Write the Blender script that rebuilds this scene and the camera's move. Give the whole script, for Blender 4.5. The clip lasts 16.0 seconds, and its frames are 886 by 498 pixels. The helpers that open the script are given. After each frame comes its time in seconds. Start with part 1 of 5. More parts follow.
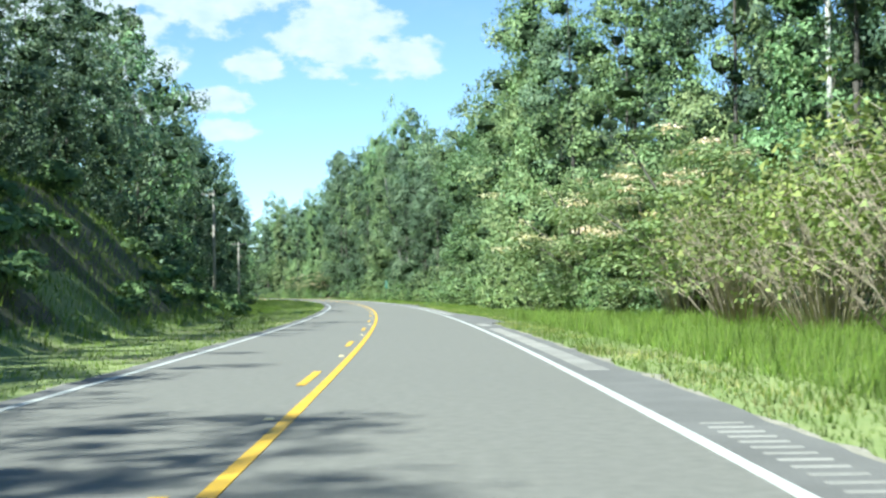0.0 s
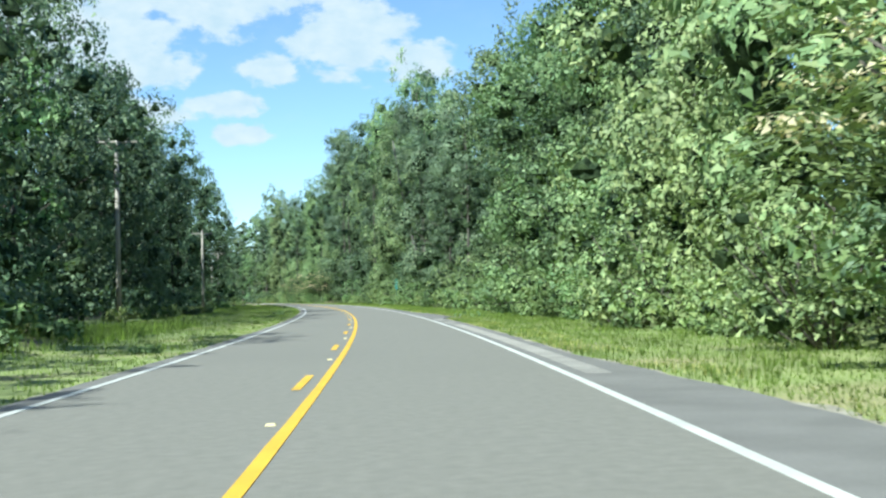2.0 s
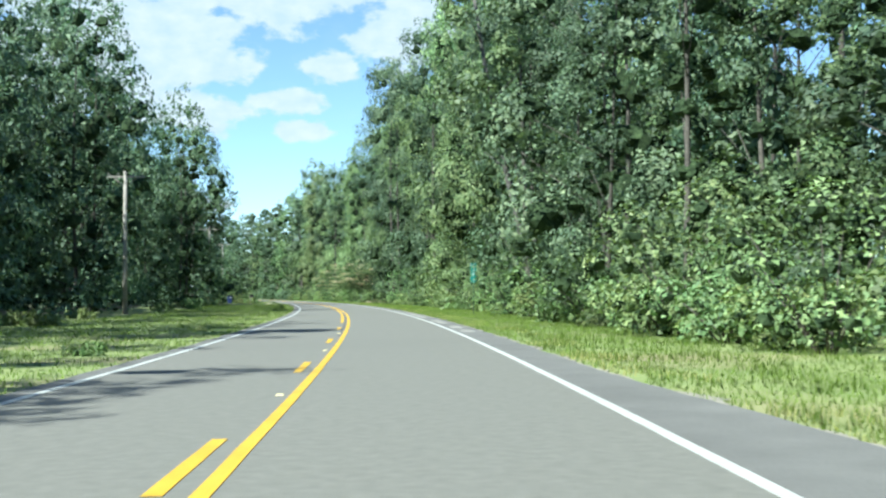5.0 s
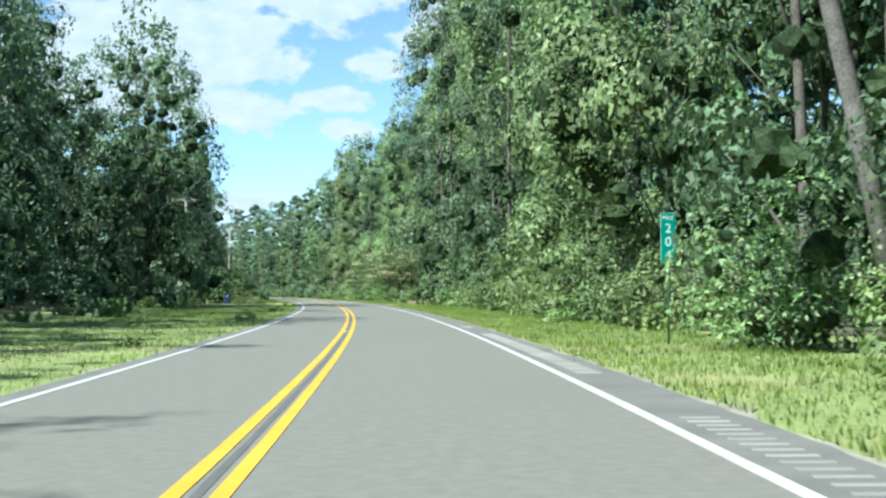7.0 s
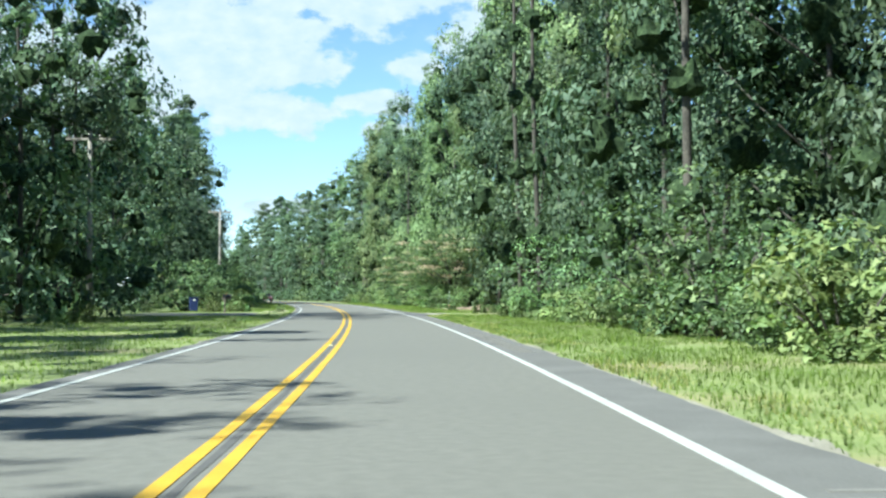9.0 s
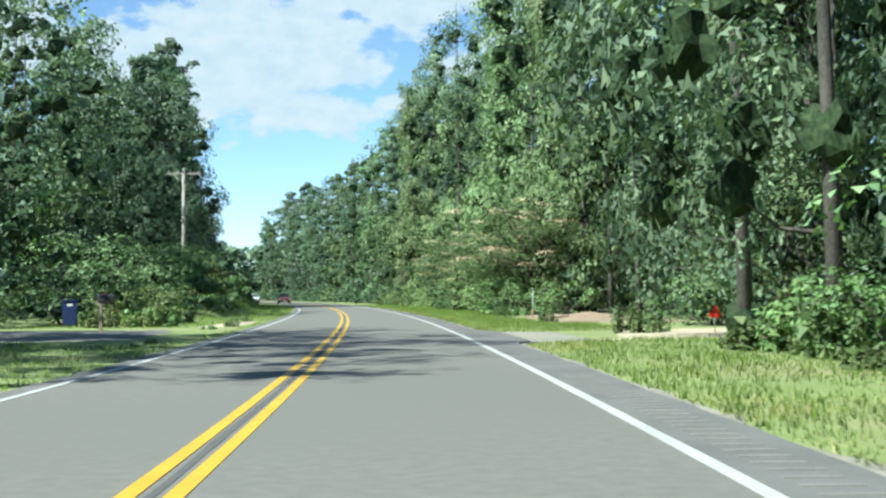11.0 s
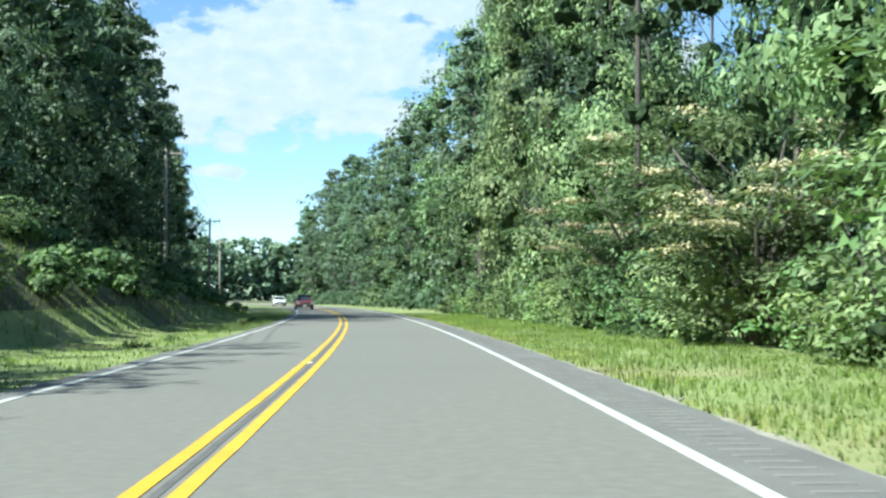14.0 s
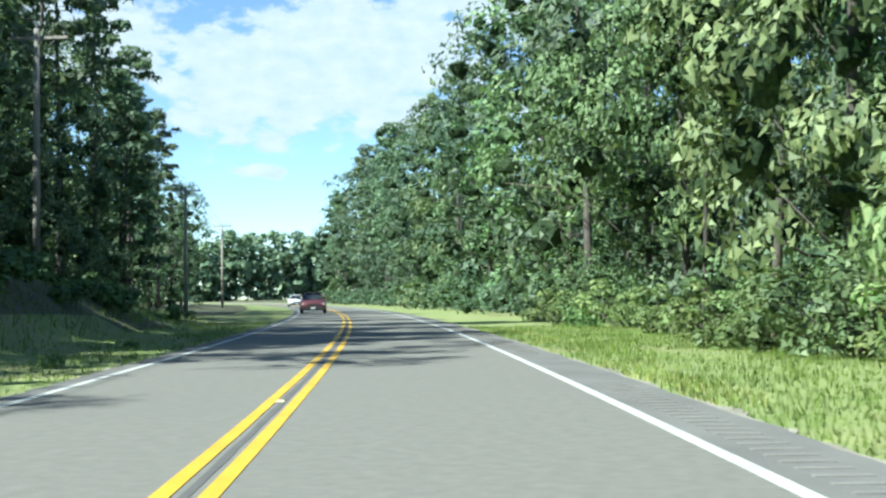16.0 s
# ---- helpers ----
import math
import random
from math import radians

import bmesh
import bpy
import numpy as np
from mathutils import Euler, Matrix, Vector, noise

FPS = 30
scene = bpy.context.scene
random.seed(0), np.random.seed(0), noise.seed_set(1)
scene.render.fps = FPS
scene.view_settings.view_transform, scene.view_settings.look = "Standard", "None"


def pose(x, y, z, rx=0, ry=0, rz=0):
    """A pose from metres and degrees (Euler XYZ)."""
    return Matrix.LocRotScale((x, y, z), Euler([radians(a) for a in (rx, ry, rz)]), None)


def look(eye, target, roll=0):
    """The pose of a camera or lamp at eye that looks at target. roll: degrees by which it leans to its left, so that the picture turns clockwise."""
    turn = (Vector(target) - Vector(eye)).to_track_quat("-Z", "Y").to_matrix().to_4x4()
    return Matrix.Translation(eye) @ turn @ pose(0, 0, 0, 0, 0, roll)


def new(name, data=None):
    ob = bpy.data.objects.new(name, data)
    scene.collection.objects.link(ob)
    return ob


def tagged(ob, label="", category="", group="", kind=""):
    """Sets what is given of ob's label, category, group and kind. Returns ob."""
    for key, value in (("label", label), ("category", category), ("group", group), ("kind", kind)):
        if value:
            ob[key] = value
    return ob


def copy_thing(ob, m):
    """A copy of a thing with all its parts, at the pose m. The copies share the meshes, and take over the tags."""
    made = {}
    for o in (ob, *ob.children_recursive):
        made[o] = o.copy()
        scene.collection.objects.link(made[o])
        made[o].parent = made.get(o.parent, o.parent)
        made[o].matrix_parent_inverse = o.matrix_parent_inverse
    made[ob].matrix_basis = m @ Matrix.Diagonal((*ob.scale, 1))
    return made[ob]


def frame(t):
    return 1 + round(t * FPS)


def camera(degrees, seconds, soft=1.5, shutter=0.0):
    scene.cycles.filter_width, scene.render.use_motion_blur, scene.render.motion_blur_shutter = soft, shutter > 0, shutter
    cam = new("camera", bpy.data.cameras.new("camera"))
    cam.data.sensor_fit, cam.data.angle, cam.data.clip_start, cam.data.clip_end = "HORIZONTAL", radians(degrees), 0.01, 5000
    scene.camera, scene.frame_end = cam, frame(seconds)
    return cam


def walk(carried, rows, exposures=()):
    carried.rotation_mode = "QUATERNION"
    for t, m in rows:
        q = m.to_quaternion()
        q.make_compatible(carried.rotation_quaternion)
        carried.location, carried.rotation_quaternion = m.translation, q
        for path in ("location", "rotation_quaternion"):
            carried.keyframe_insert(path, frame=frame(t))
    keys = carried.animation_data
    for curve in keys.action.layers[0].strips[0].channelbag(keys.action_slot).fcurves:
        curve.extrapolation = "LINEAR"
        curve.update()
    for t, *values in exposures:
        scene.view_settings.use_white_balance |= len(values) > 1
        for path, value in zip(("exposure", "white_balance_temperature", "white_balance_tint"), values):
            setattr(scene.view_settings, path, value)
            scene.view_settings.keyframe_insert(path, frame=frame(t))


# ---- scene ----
# camera and its walk: t, x, y, z, then the turns about x, y, z in degrees
cam = camera(35.8, 16.0, soft=2.4, shutter=0.1)
ROWS = [
    (0.0, -0.04, -0.00, 1.117, 91.80, 0.77, -0.09),
    (0.5, -0.33, 12.38, 1.111, 91.86, 1.00, 0.06),
    (1.0, -0.65, 24.67, 1.103, 91.88, 1.24, 0.21),
    (1.5, -0.99, 36.78, 1.097, 91.87, 1.51, 0.38),
    (2.0, -1.45, 48.87, 1.102, 91.90, 1.37, 0.54),
    (2.5, -1.92, 60.83, 1.107, 91.91, 1.15, 0.77),
    (3.0, -2.45, 72.74, 1.112, 91.92, 0.99, 1.10),
    (3.5, -3.07, 84.67, 1.116, 91.97, 0.78, 1.51),
    (4.0, -3.75, 95.65, 1.117, 91.94, 0.59, 1.97),
    (6.5, -8.94, 153.56, 1.121, 91.83, 0.15, 4.41),
    (7.0, -10.22, 165.18, 1.122, 91.81, 0.15, 4.84),
    (7.5, -11.55, 176.79, 1.117, 91.83, 0.14, 5.28),
    (8.0, -12.96, 188.31, 1.113, 91.86, 0.16, 5.71),
    (8.5, -14.45, 199.72, 1.104, 91.90, 0.18, 6.15),
    (9.0, -16.01, 211.07, 1.097, 91.93, 0.19, 6.57),
    (11.5, -25.04, 267.03, 1.093, 91.94, 0.44, 8.77),
    (12.0, -27.10, 278.07, 1.093, 91.97, 0.48, 9.18),
    (12.5, -29.23, 289.00, 1.091, 92.02, 0.52, 9.58),
    (13.0, -31.48, 300.06, 1.089, 92.04, 0.41, 10.01),
    (13.5, -33.79, 310.93, 1.088, 92.04, 0.32, 10.43),
    (14.0, -36.22, 321.86, 1.085, 92.06, 0.20, 10.91),
    (14.5, -38.71, 332.75, 1.085, 92.09, 0.05, 11.36),
    (15.0, -41.28, 343.47, 1.083, 92.10, 0.13, 11.81),
    (15.5, -43.83, 353.93, 1.083, 92.06, 0.21, 12.24),
    (16.0, -46.49, 364.12, 1.082, 92.00, 0.47, 12.63),
]
KELVIN, TINT = 5650, -4
STOPS = [(0.0, 1.3), (0.5, 1.1), (1.5, 1.06), (2.5, 1.14), (3.5, 1.19), (9.0, 1.2), (11.5, 1.03), (12.0, 1.2), (12.5, 1.37), (13.0, 1.25), (13.5, 1.2), (14.0, 1.2), (16.0, 1.22)]
walk(cam, [(t, pose(*p)) for t, *p in ROWS], [(t, stops, KELVIN, TINT) for t, stops in STOPS])

# ---- world, sun and exposure ----
SUN_AZ, SUN_EL = 137.0, 46.0  # degrees; azimuth is counted to the left from +y
sd = Vector((-math.sin(radians(SUN_AZ)) * math.cos(radians(SUN_EL)), math.cos(radians(SUN_AZ)) * math.cos(radians(SUN_EL)), math.sin(radians(SUN_EL))))
sun = new("sun", bpy.data.lights.new("sun", "SUN"))
sun.data.energy, sun.data.angle, sun.data.color = 5.0, radians(0.55), (1.0, 0.95, 0.85)
sun.matrix_world = look(sd * 300, (0, 0, 0))

CLOUDS = [  # azimuth (left of +y), elevation, half width, half height
    (4.3, 10.8, 2.8, 1.9), (1.5, 9.8, 1.8, 1.0), (9.7, 12.3, 3.5, 1.7), (13.9, 10.4, 3.5, 2.8), (9.4, 8.0, 1.8, 0.6), (7.6, 9.4, 1.4, 0.7),
    (8.6, 6.8, 1.5, 0.5), (13.5, 7.5, 2.9, 0.9), (21.1, 8.9, 3.6, 2.9), (17.3, 10.3, 4.0, 3.6), (14.9, 7.8, 1.7, 0.8), (18.7, 7.6, 1.5, 0.8),
    (-4.6, 10.1, 0.9, 0.6), (27.0, 10.4, 4.2, 2.2), (20.4, 5.3, 1.5, 0.4), (13.2, 3.7, 1.8, 0.4), (7.3, 13.5, 2.4, 1.1), (-13.9, 13.9, 5.5, 2.1), (41.6, 16.6, 8.3, 3.5), (8.3, 20.8, 8.3, 2.8),
    (-41.6, 18.0, 9.7, 3.5), (104.0, 17.3, 9.7, 4.2), (-83.2, 15.2, 8.3, 3.5)]


def make_world():
    w = bpy.data.worlds.new("sky")
    scene.world = w
    w.use_nodes = True
    nt = w.node_tree
    nt.nodes.clear()
    N, L = nt.nodes.new, nt.links.new

    def math_node(op, a, b=None, c=None, clamp=False):
        n = N("ShaderNodeMath")
        n.operation, n.use_clamp = op, clamp
        for i, v in enumerate((a, b, c)):
            if v is None:
                continue
            if isinstance(v, (int, float)):
                n.inputs[i].default_value = v
            else:
                L(v, n.inputs[i])
        return n.outputs[0]
    tc = N("ShaderNodeTexCoord")
    sep = N("ShaderNodeSeparateXYZ")
    L(tc.outputs["Generated"], sep.inputs[0])
    az = math_node("MULTIPLY", math_node("ARCTAN2", math_node("MULTIPLY", sep.outputs[0], -1.0), sep.outputs[1]), 57.2958)
    el = math_node("MULTIPLY", math_node("ARCSINE", sep.outputs[2]), 57.2958)
    best = None
    for a, e, ra, re_ in CLOUDS:
        da = math_node("DIVIDE", math_node("SUBTRACT", az, a), ra)
        de = math_node("DIVIDE", math_node("SUBTRACT", el, e), re_)
        r = math_node("SQRT", math_node("ADD", math_node("MULTIPLY", da, da), math_node("MULTIPLY", de, de)))
        v = math_node("SUBTRACT", 1.0, r)
        best = v if best is None else math_node("SMOOTH_MAX", best, v, 0.25)
    comb = N("ShaderNodeCombineXYZ")
    L(az, comb.inputs[0])
    L(math_node("MULTIPLY", el, 1.7), comb.inputs[1])

    def noise_node(scale, detail, rough):
        n = N("ShaderNodeTexNoise")
        n.inputs["Scale"].default_value, n.inputs["Detail"].default_value, n.inputs["Roughness"].default_value = scale, detail, rough
        L(comb.outputs[0], n.inputs["Vector"])
        return n.outputs["Fac"]
    puff = math_node("MULTIPLY_ADD", math_node("SUBTRACT", noise_node(0.6, 8, 0.56), 0.5), 2.2, best)
    mask = N("ShaderNodeMapRange")
    mask.interpolation_type = "SMOOTHSTEP"
    mask.inputs["From Min"].default_value, mask.inputs["From Max"].default_value = -0.06, 0.34
    L(puff, mask.inputs["Value"])
    wisp = N("ShaderNodeMapRange")
    wisp.inputs["From Min"].default_value, wisp.inputs["From Max"].default_value, wisp.inputs["To Max"].default_value = 0.54, 0.80, 0.14
    L(noise_node(0.19, 6, 0.6), wisp.inputs["Value"])
    cover = math_node("MAXIMUM", math_node("MULTIPLY", mask.outputs[0], 0.95), wisp.outputs[0])
    shade = N("ShaderNodeMapRange")
    shade.inputs["From Min"].default_value, shade.inputs["From Max"].default_value = 0.30, 0.68
    L(noise_node(0.86, 5, 0.55), shade.inputs["Value"])
    tint = N("ShaderNodeMix")
    tint.data_type = "RGBA"
    tint.inputs["A"].default_value, tint.inputs["B"].default_value = (3.8, 4.3, 4.7, 1), (4.75, 4.85, 4.95, 1)
    L(shade.outputs[0], tint.inputs["Factor"])
    sky = N("ShaderNodeTexSky")
    sky.sky_type, sky.sun_disc = "NISHITA", False
    sky.sun_elevation, sky.sun_rotation = radians(SUN_EL), radians(-SUN_AZ)
    sky.altitude = 1200
    sky.air_density, sky.dust_density, sky.ozone_density = 0.8, 0.0, 1.0
    mix = N("ShaderNodeMix")
    mix.data_type = "RGBA"
    L(cover, mix.inputs["Factor"])
    L(sky.outputs[0], mix.inputs["A"])
    L(tint.outputs["Result"], mix.inputs["B"])
    bg = N("ShaderNodeBackground")
    bg.inputs["Strength"].default_value = 0.088
    L(mix.outputs["Result"], bg.inputs["Color"])
    out = N("ShaderNodeOutputWorld")
    L(bg.outputs[0], out.inputs["Surface"])


make_world()


# ---- materials ----
def node_material(name):
    m = bpy.data.materials.new(name)
    m.use_nodes = True
    nt = m.node_tree
    return m, nt, nt.nodes["Principled BSDF"], nt.nodes["Material Output"]


def surface(name, dark, light, scale=2.0, fine=40.0, rough=0.8, bump=0.2, metal=0.0, mix3=None, spec=0.5, stain=None, per_object=0.0):
    """A two-scale noise surface: dark to light by coarse noise, broken by fine grain, with bump."""
    m, nt, bsdf, out = node_material(name)
    N, L = nt.nodes.new, nt.links.new
    tc = N("ShaderNodeTexCoord")
    n1, n2 = N("ShaderNodeTexNoise"), N("ShaderNodeTexNoise")
    for n, s, d in ((n1, scale, 5), (n2, fine, 3)):
        n.inputs["Scale"].default_value, n.inputs["Detail"].default_value = s, d
        L(tc.outputs["Object"], n.inputs["Vector"])
    add = N("ShaderNodeMath")
    add.operation = "MULTIPLY_ADD"
    add.inputs[1].default_value = 0.5
    L(n2.outputs["Fac"], add.inputs[0])
    half = N("ShaderNodeMath")
    half.operation = "MULTIPLY"
    half.inputs[1].default_value = 0.5
    L(n1.outputs["Fac"], half.inputs[0])
    L(half.outputs[0], add.inputs[2])
    ramp = N("ShaderNodeValToRGB")
    ramp.color_ramp.elements[0].position, ramp.color_ramp.elements[1].position = 0.36, 0.64
    ramp.color_ramp.elements[0].color, ramp.color_ramp.elements[1].color = (*dark, 1), (*light, 1)
    if mix3:
        e = ramp.color_ramp.elements.new(0.5)
        e.color = (*mix3, 1)
    L(add.outputs[0], ramp.inputs[0])
    col = ramp.outputs[0]
    if stain:
        n3 = N("ShaderNodeTexNoise")
        n3.inputs["Scale"].default_value, n3.inputs["Detail"].default_value = stain[0], 6
        L(tc.outputs["Object"], n3.inputs["Vector"])
        mr = N("ShaderNodeMapRange")
        mr.inputs["From Min"].default_value, mr.inputs["From Max"].default_value = 0.52, 0.7
        L(n3.outputs["Fac"], mr.inputs["Value"])
        mx = N("ShaderNodeMix")
        mx.data_type = "RGBA"
        L(mr.outputs[0], mx.inputs["Factor"])
        L(col, mx.inputs["A"])
        mx.inputs["B"].default_value = (*stain[1], 1)
        col = mx.outputs["Result"]
    if per_object:
        oi, hsv = N("ShaderNodeObjectInfo"), N("ShaderNodeHueSaturation")
        mr = N("ShaderNodeMapRange")
        mr.inputs["To Min"].default_value, mr.inputs["To Max"].default_value = 1 - per_object, 1 + per_object
        L(oi.outputs["Random"], mr.inputs["Value"])
        L(mr.outputs[0], hsv.inputs["Value"])
        L(col, hsv.inputs["Color"])
        col = hsv.outputs[0]
    L(col, bsdf.inputs["Base Color"])
    bsdf.inputs["Roughness"].default_value, bsdf.inputs["Metallic"].default_value = rough, metal
    bsdf.inputs["Specular IOR Level"].default_value = spec
    if bump:
        b = N("ShaderNodeBump")
        b.inputs["Strength"].default_value, b.inputs["Distance"].default_value = bump, 0.02
        L(add.outputs[0], b.inputs["Height"])
        L(b.outputs[0], bsdf.inputs["Normal"])
    return m


def leaf_material(name, dark, mid, light, gloss=0.4, through_light=0.2, hue=0.028):
    """Leaves: each leaf takes its own shade, each plant its own hue, and light comes through."""
    m, nt, bsdf, out = node_material(name)
    N, L = nt.nodes.new, nt.links.new
    geo, oi, ramp, hsv = N("ShaderNodeNewGeometry"), N("ShaderNodeObjectInfo"), N("ShaderNodeValToRGB"), N("ShaderNodeHueSaturation")
    cr = ramp.color_ramp
    cr.elements[0].color, cr.elements[1].color = (*dark, 1), (*light, 1)
    e = cr.elements.new(0.55)
    e.color = (*mid, 1)
    L(geo.outputs["Random Per Island"], ramp.inputs[0])
    mh, mv = N("ShaderNodeMapRange"), N("ShaderNodeMapRange")
    mh.inputs["To Min"].default_value, mh.inputs["To Max"].default_value = 0.5 - hue, 0.5 + hue
    mv.inputs["To Min"].default_value, mv.inputs["To Max"].default_value = 0.66, 1.34
    L(oi.outputs["Random"], mh.inputs["Value"])
    wn = N("ShaderNodeTexWhiteNoise")
    wn.noise_dimensions = "1D"
    L(oi.outputs["Random"], wn.inputs["W"])
    L(wn.outputs["Value"], mv.inputs["Value"])
    L(mh.outputs[0], hsv.inputs["Hue"])
    L(mv.outputs[0], hsv.inputs["Value"])
    tc, broad, lift = N("ShaderNodeTexCoord"), N("ShaderNodeTexNoise"), N("ShaderNodeMix")
    broad.inputs["Scale"].default_value, broad.inputs["Detail"].default_value = 0.55, 3
    L(tc.outputs["Object"], broad.inputs["Vector"])
    mb = N("ShaderNodeMapRange")
    mb.inputs["From Min"].default_value, mb.inputs["From Max"].default_value, mb.inputs["To Min"].default_value, mb.inputs["To Max"].default_value = 0.3, 0.7, 0.66, 1.3
    L(broad.outputs["Fac"], mb.inputs["Value"])
    lift.data_type, lift.blend_type = "RGBA", "MULTIPLY"
    lift.inputs["Factor"].default_value = 1.0
    L(ramp.outputs[0], lift.inputs["A"])
    L(mb.outputs[0], lift.inputs["B"])
    L(lift.outputs["Result"], hsv.inputs["Color"])
    L(hsv.outputs[0], bsdf.inputs["Base Color"])
    bsdf.inputs["Roughness"].default_value, bsdf.inputs["Specular IOR Level"].default_value = 0.6, gloss
    tr = N("ShaderNodeBsdfTranslucent")
    warm = N("ShaderNodeMix")
    warm.data_type, warm.blend_type = "RGBA", "MULTIPLY"
    warm.inputs["Factor"].default_value, warm.inputs["B"].default_value = 1.0, (1.3, 1.5, 0.75, 1)
    L(hsv.outputs[0], warm.inputs["A"])
    L(warm.outputs["Result"], tr.inputs["Color"])
    mixs = N("ShaderNodeMixShader")
    mixs.inputs[0].default_value = through_light
    L(bsdf.outputs[0], mixs.inputs[1])
    L(tr.outputs[0], mixs.inputs[2])
    L(mixs.outputs[0], out.inputs["Surface"])
    return m


ASPHALT = surface("worn_asphalt", (0.145, 0.139, 0.121), (0.200, 0.191, 0.168), 7.0, 80, 0.85, 0.25, stain=(0.09, (0.164, 0.157, 0.138)))
SHOULDER = surface("shoulder_asphalt", (0.115, 0.111, 0.104), (0.185, 0.178, 0.168), 0.8, 50, 0.9, 0.35)
YELLOW = surface("yellow_paint", (0.52, 0.30, 0.015), (0.68, 0.42, 0.03), 1.2, 50, 0.6, 0.15)
WHITE = surface("white_paint", (0.40, 0.40, 0.375), (0.58, 0.58, 0.55), 1.2, 50, 0.6, 0.15)
PALE = surface("pale_grey", (0.19, 0.18, 0.165), (0.27, 0.26, 0.24), 3, 60, 0.9, 0.2, per_object=0.15)
SEAM = surface("dark_seam", (0.085, 0.082, 0.080), (0.125, 0.118, 0.112), 3, 60, 0.9, 0.2)
TURF = surface("turf", (0.175, 0.230, 0.070), (0.285, 0.320, 0.115), 0.5, 9, 0.95, 0.25, mix3=(0.220, 0.262, 0.090), stain=(0.22, (0.29, 0.26, 0.13)))
LITTER = surface("leaf_litter", (0.045, 0.042, 0.026), (0.125, 0.105, 0.068), 0.8, 12, 0.95, 0.6, mix3=(0.085, 0.090, 0.045))
SAND = surface("sandy_soil", (0.36, 0.29, 0.18), (0.58, 0.50, 0.36), 1.2, 30, 0.95, 0.5)
BARK = surface("bark", (0.040, 0.036, 0.030), (0.125, 0.110, 0.092), 3, 22, 0.95, 0.9, per_object=0.25)
PALEBARK = surface("pale_bark", (0.06, 0.055, 0.05), (0.19, 0.175, 0.16), 3, 22, 0.95, 0.9)
POLEWOOD = surface("weathered_pole_wood", (0.24, 0.215, 0.185), (0.42, 0.385, 0.34), 2, 30, 0.9, 0.4)
LEAF_A = leaf_material("leaf_oak", (0.064, 0.106, 0.064), (0.114, 0.172, 0.098), (0.185, 0.245, 0.138))
LEAF_B = leaf_material("leaf_gum", (0.094, 0.150, 0.062), (0.162, 0.234, 0.098), (0.265, 0.335, 0.150))
LEAF_P = leaf_material("needle_pine", (0.105, 0.150, 0.094), (0.150, 0.203, 0.124), (0.205, 0.258, 0.158), 0.2, 0.3)
LEAF_S = leaf_material("leaf_shrub", (0.098, 0.152, 0.052), (0.150, 0.212, 0.074), (0.240, 0.300, 0.114))
LEAF_M = leaf_material("leaf_mimosa", (0.092, 0.140, 0.058), (0.145, 0.200, 0.084), (0.220, 0.276, 0.120))
BLOOM = leaf_material("mimosa_bloom", (0.50, 0.38, 0.26), (0.60, 0.49, 0.34), (0.68, 0.60, 0.44), 0.2, 0.3)
GRASS = leaf_material("grass_blade", (0.195, 0.262, 0.086), (0.245, 0.315, 0.102), (0.330, 0.385, 0.145), 0.1, 0.6, 0.0)
DRYGRASS = leaf_material("dry_grass_blade", (0.30, 0.29, 0.13), (0.40, 0.37, 0.18), (0.50, 0.45, 0.25), 0.1, 0.5, 0.0)
DRYLEAF = leaf_material("leaf_sparse", (0.10, 0.13, 0.035), (0.17, 0.21, 0.055), (0.28, 0.30, 0.09))
# inner lumps: the near-black green puts the shade of foliage gaps into the colour
INNER_SHADE = surface("inner_shade", (0.016, 0.028, 0.014), (0.064, 0.094, 0.042), 2.6, 11, 0.95, 1.0, mix3=(0.034, 0.052, 0.025), spec=0.1)
TWIG = surface("dry_twig", (0.25, 0.20, 0.145), (0.46, 0.39, 0.30), 3, 30, 0.95, 0.2)

# ---- the road's line ----
# Places along the road are counted in stations of 1.443 m, so that a cycle of the broken centre line (12.19 m) is 8.45 stations.
STATION = 1.443
H0, H1, H2, X0 = 0.4643, 0.05094, 1.303e-5, -0.14  # the road's bearing in degrees: at the start, per station, per station squared
S_MIN, S_MAX = -80, 640


def heading(s):
    s = max(-40.0, s)
    return radians(H0 + H1 * s + H2 * s * s)


def make_line():
    line = [(0.0, X0, 0.0)]
    for way, end in ((1, S_MAX), (-1, S_MIN)):
        x, y, s = X0, 0.0, 0
        while s != end:
            a = heading(s + way / 2)
            x, y, s = x - math.sin(a) * STATION * way, y + math.cos(a) * STATION * way, s + way
            line.append((float(s), x, y))
    return np.array(sorted(line))


LINE = make_line()


def at(s, off, z=0.0):
    """The place at station s, off metres to the right of the walk's line."""
    x, y, a = float(np.interp(s, LINE[:, 0], LINE[:, 1])), float(np.interp(s, LINE[:, 0], LINE[:, 2])), heading(s)
    return Vector((x + math.cos(a) * off, y + math.sin(a) * off, z))


def smooth(a, b, v):
    v = max(0.0, min(1.0, (v - a) / (b - a)))
    return v * v * (3 - 2 * v)


def gz(s, off):
    """Height of the ground."""
    z = -0.05
    z += 0.05 * noise.noise((s * 0.15, off * 0.3, 3.0)) * smooth(0.5, 3, abs(off + 0.9) - 4.6)
    # cut bank on the left where the walk begins, and the lower one near its end
    left = smooth(-7.8, -14.6, off)
    z += 5.6 * left * smooth(68, 36, s)
    z += 3.2 * smooth(-7.4, -12.0, off) * smooth(226, 240, s) * smooth(315, 268, s)
    # bank under the brush on the right at the beginning
    z += 0.9 * smooth(8.5, 15.0, off) * smooth(62, 40, s)
    z += 0.5 * smooth(12.0, 30.0, abs(off)) * (0.5 + noise.noise((s * 0.02, off * 0.02, 0)))
    return z


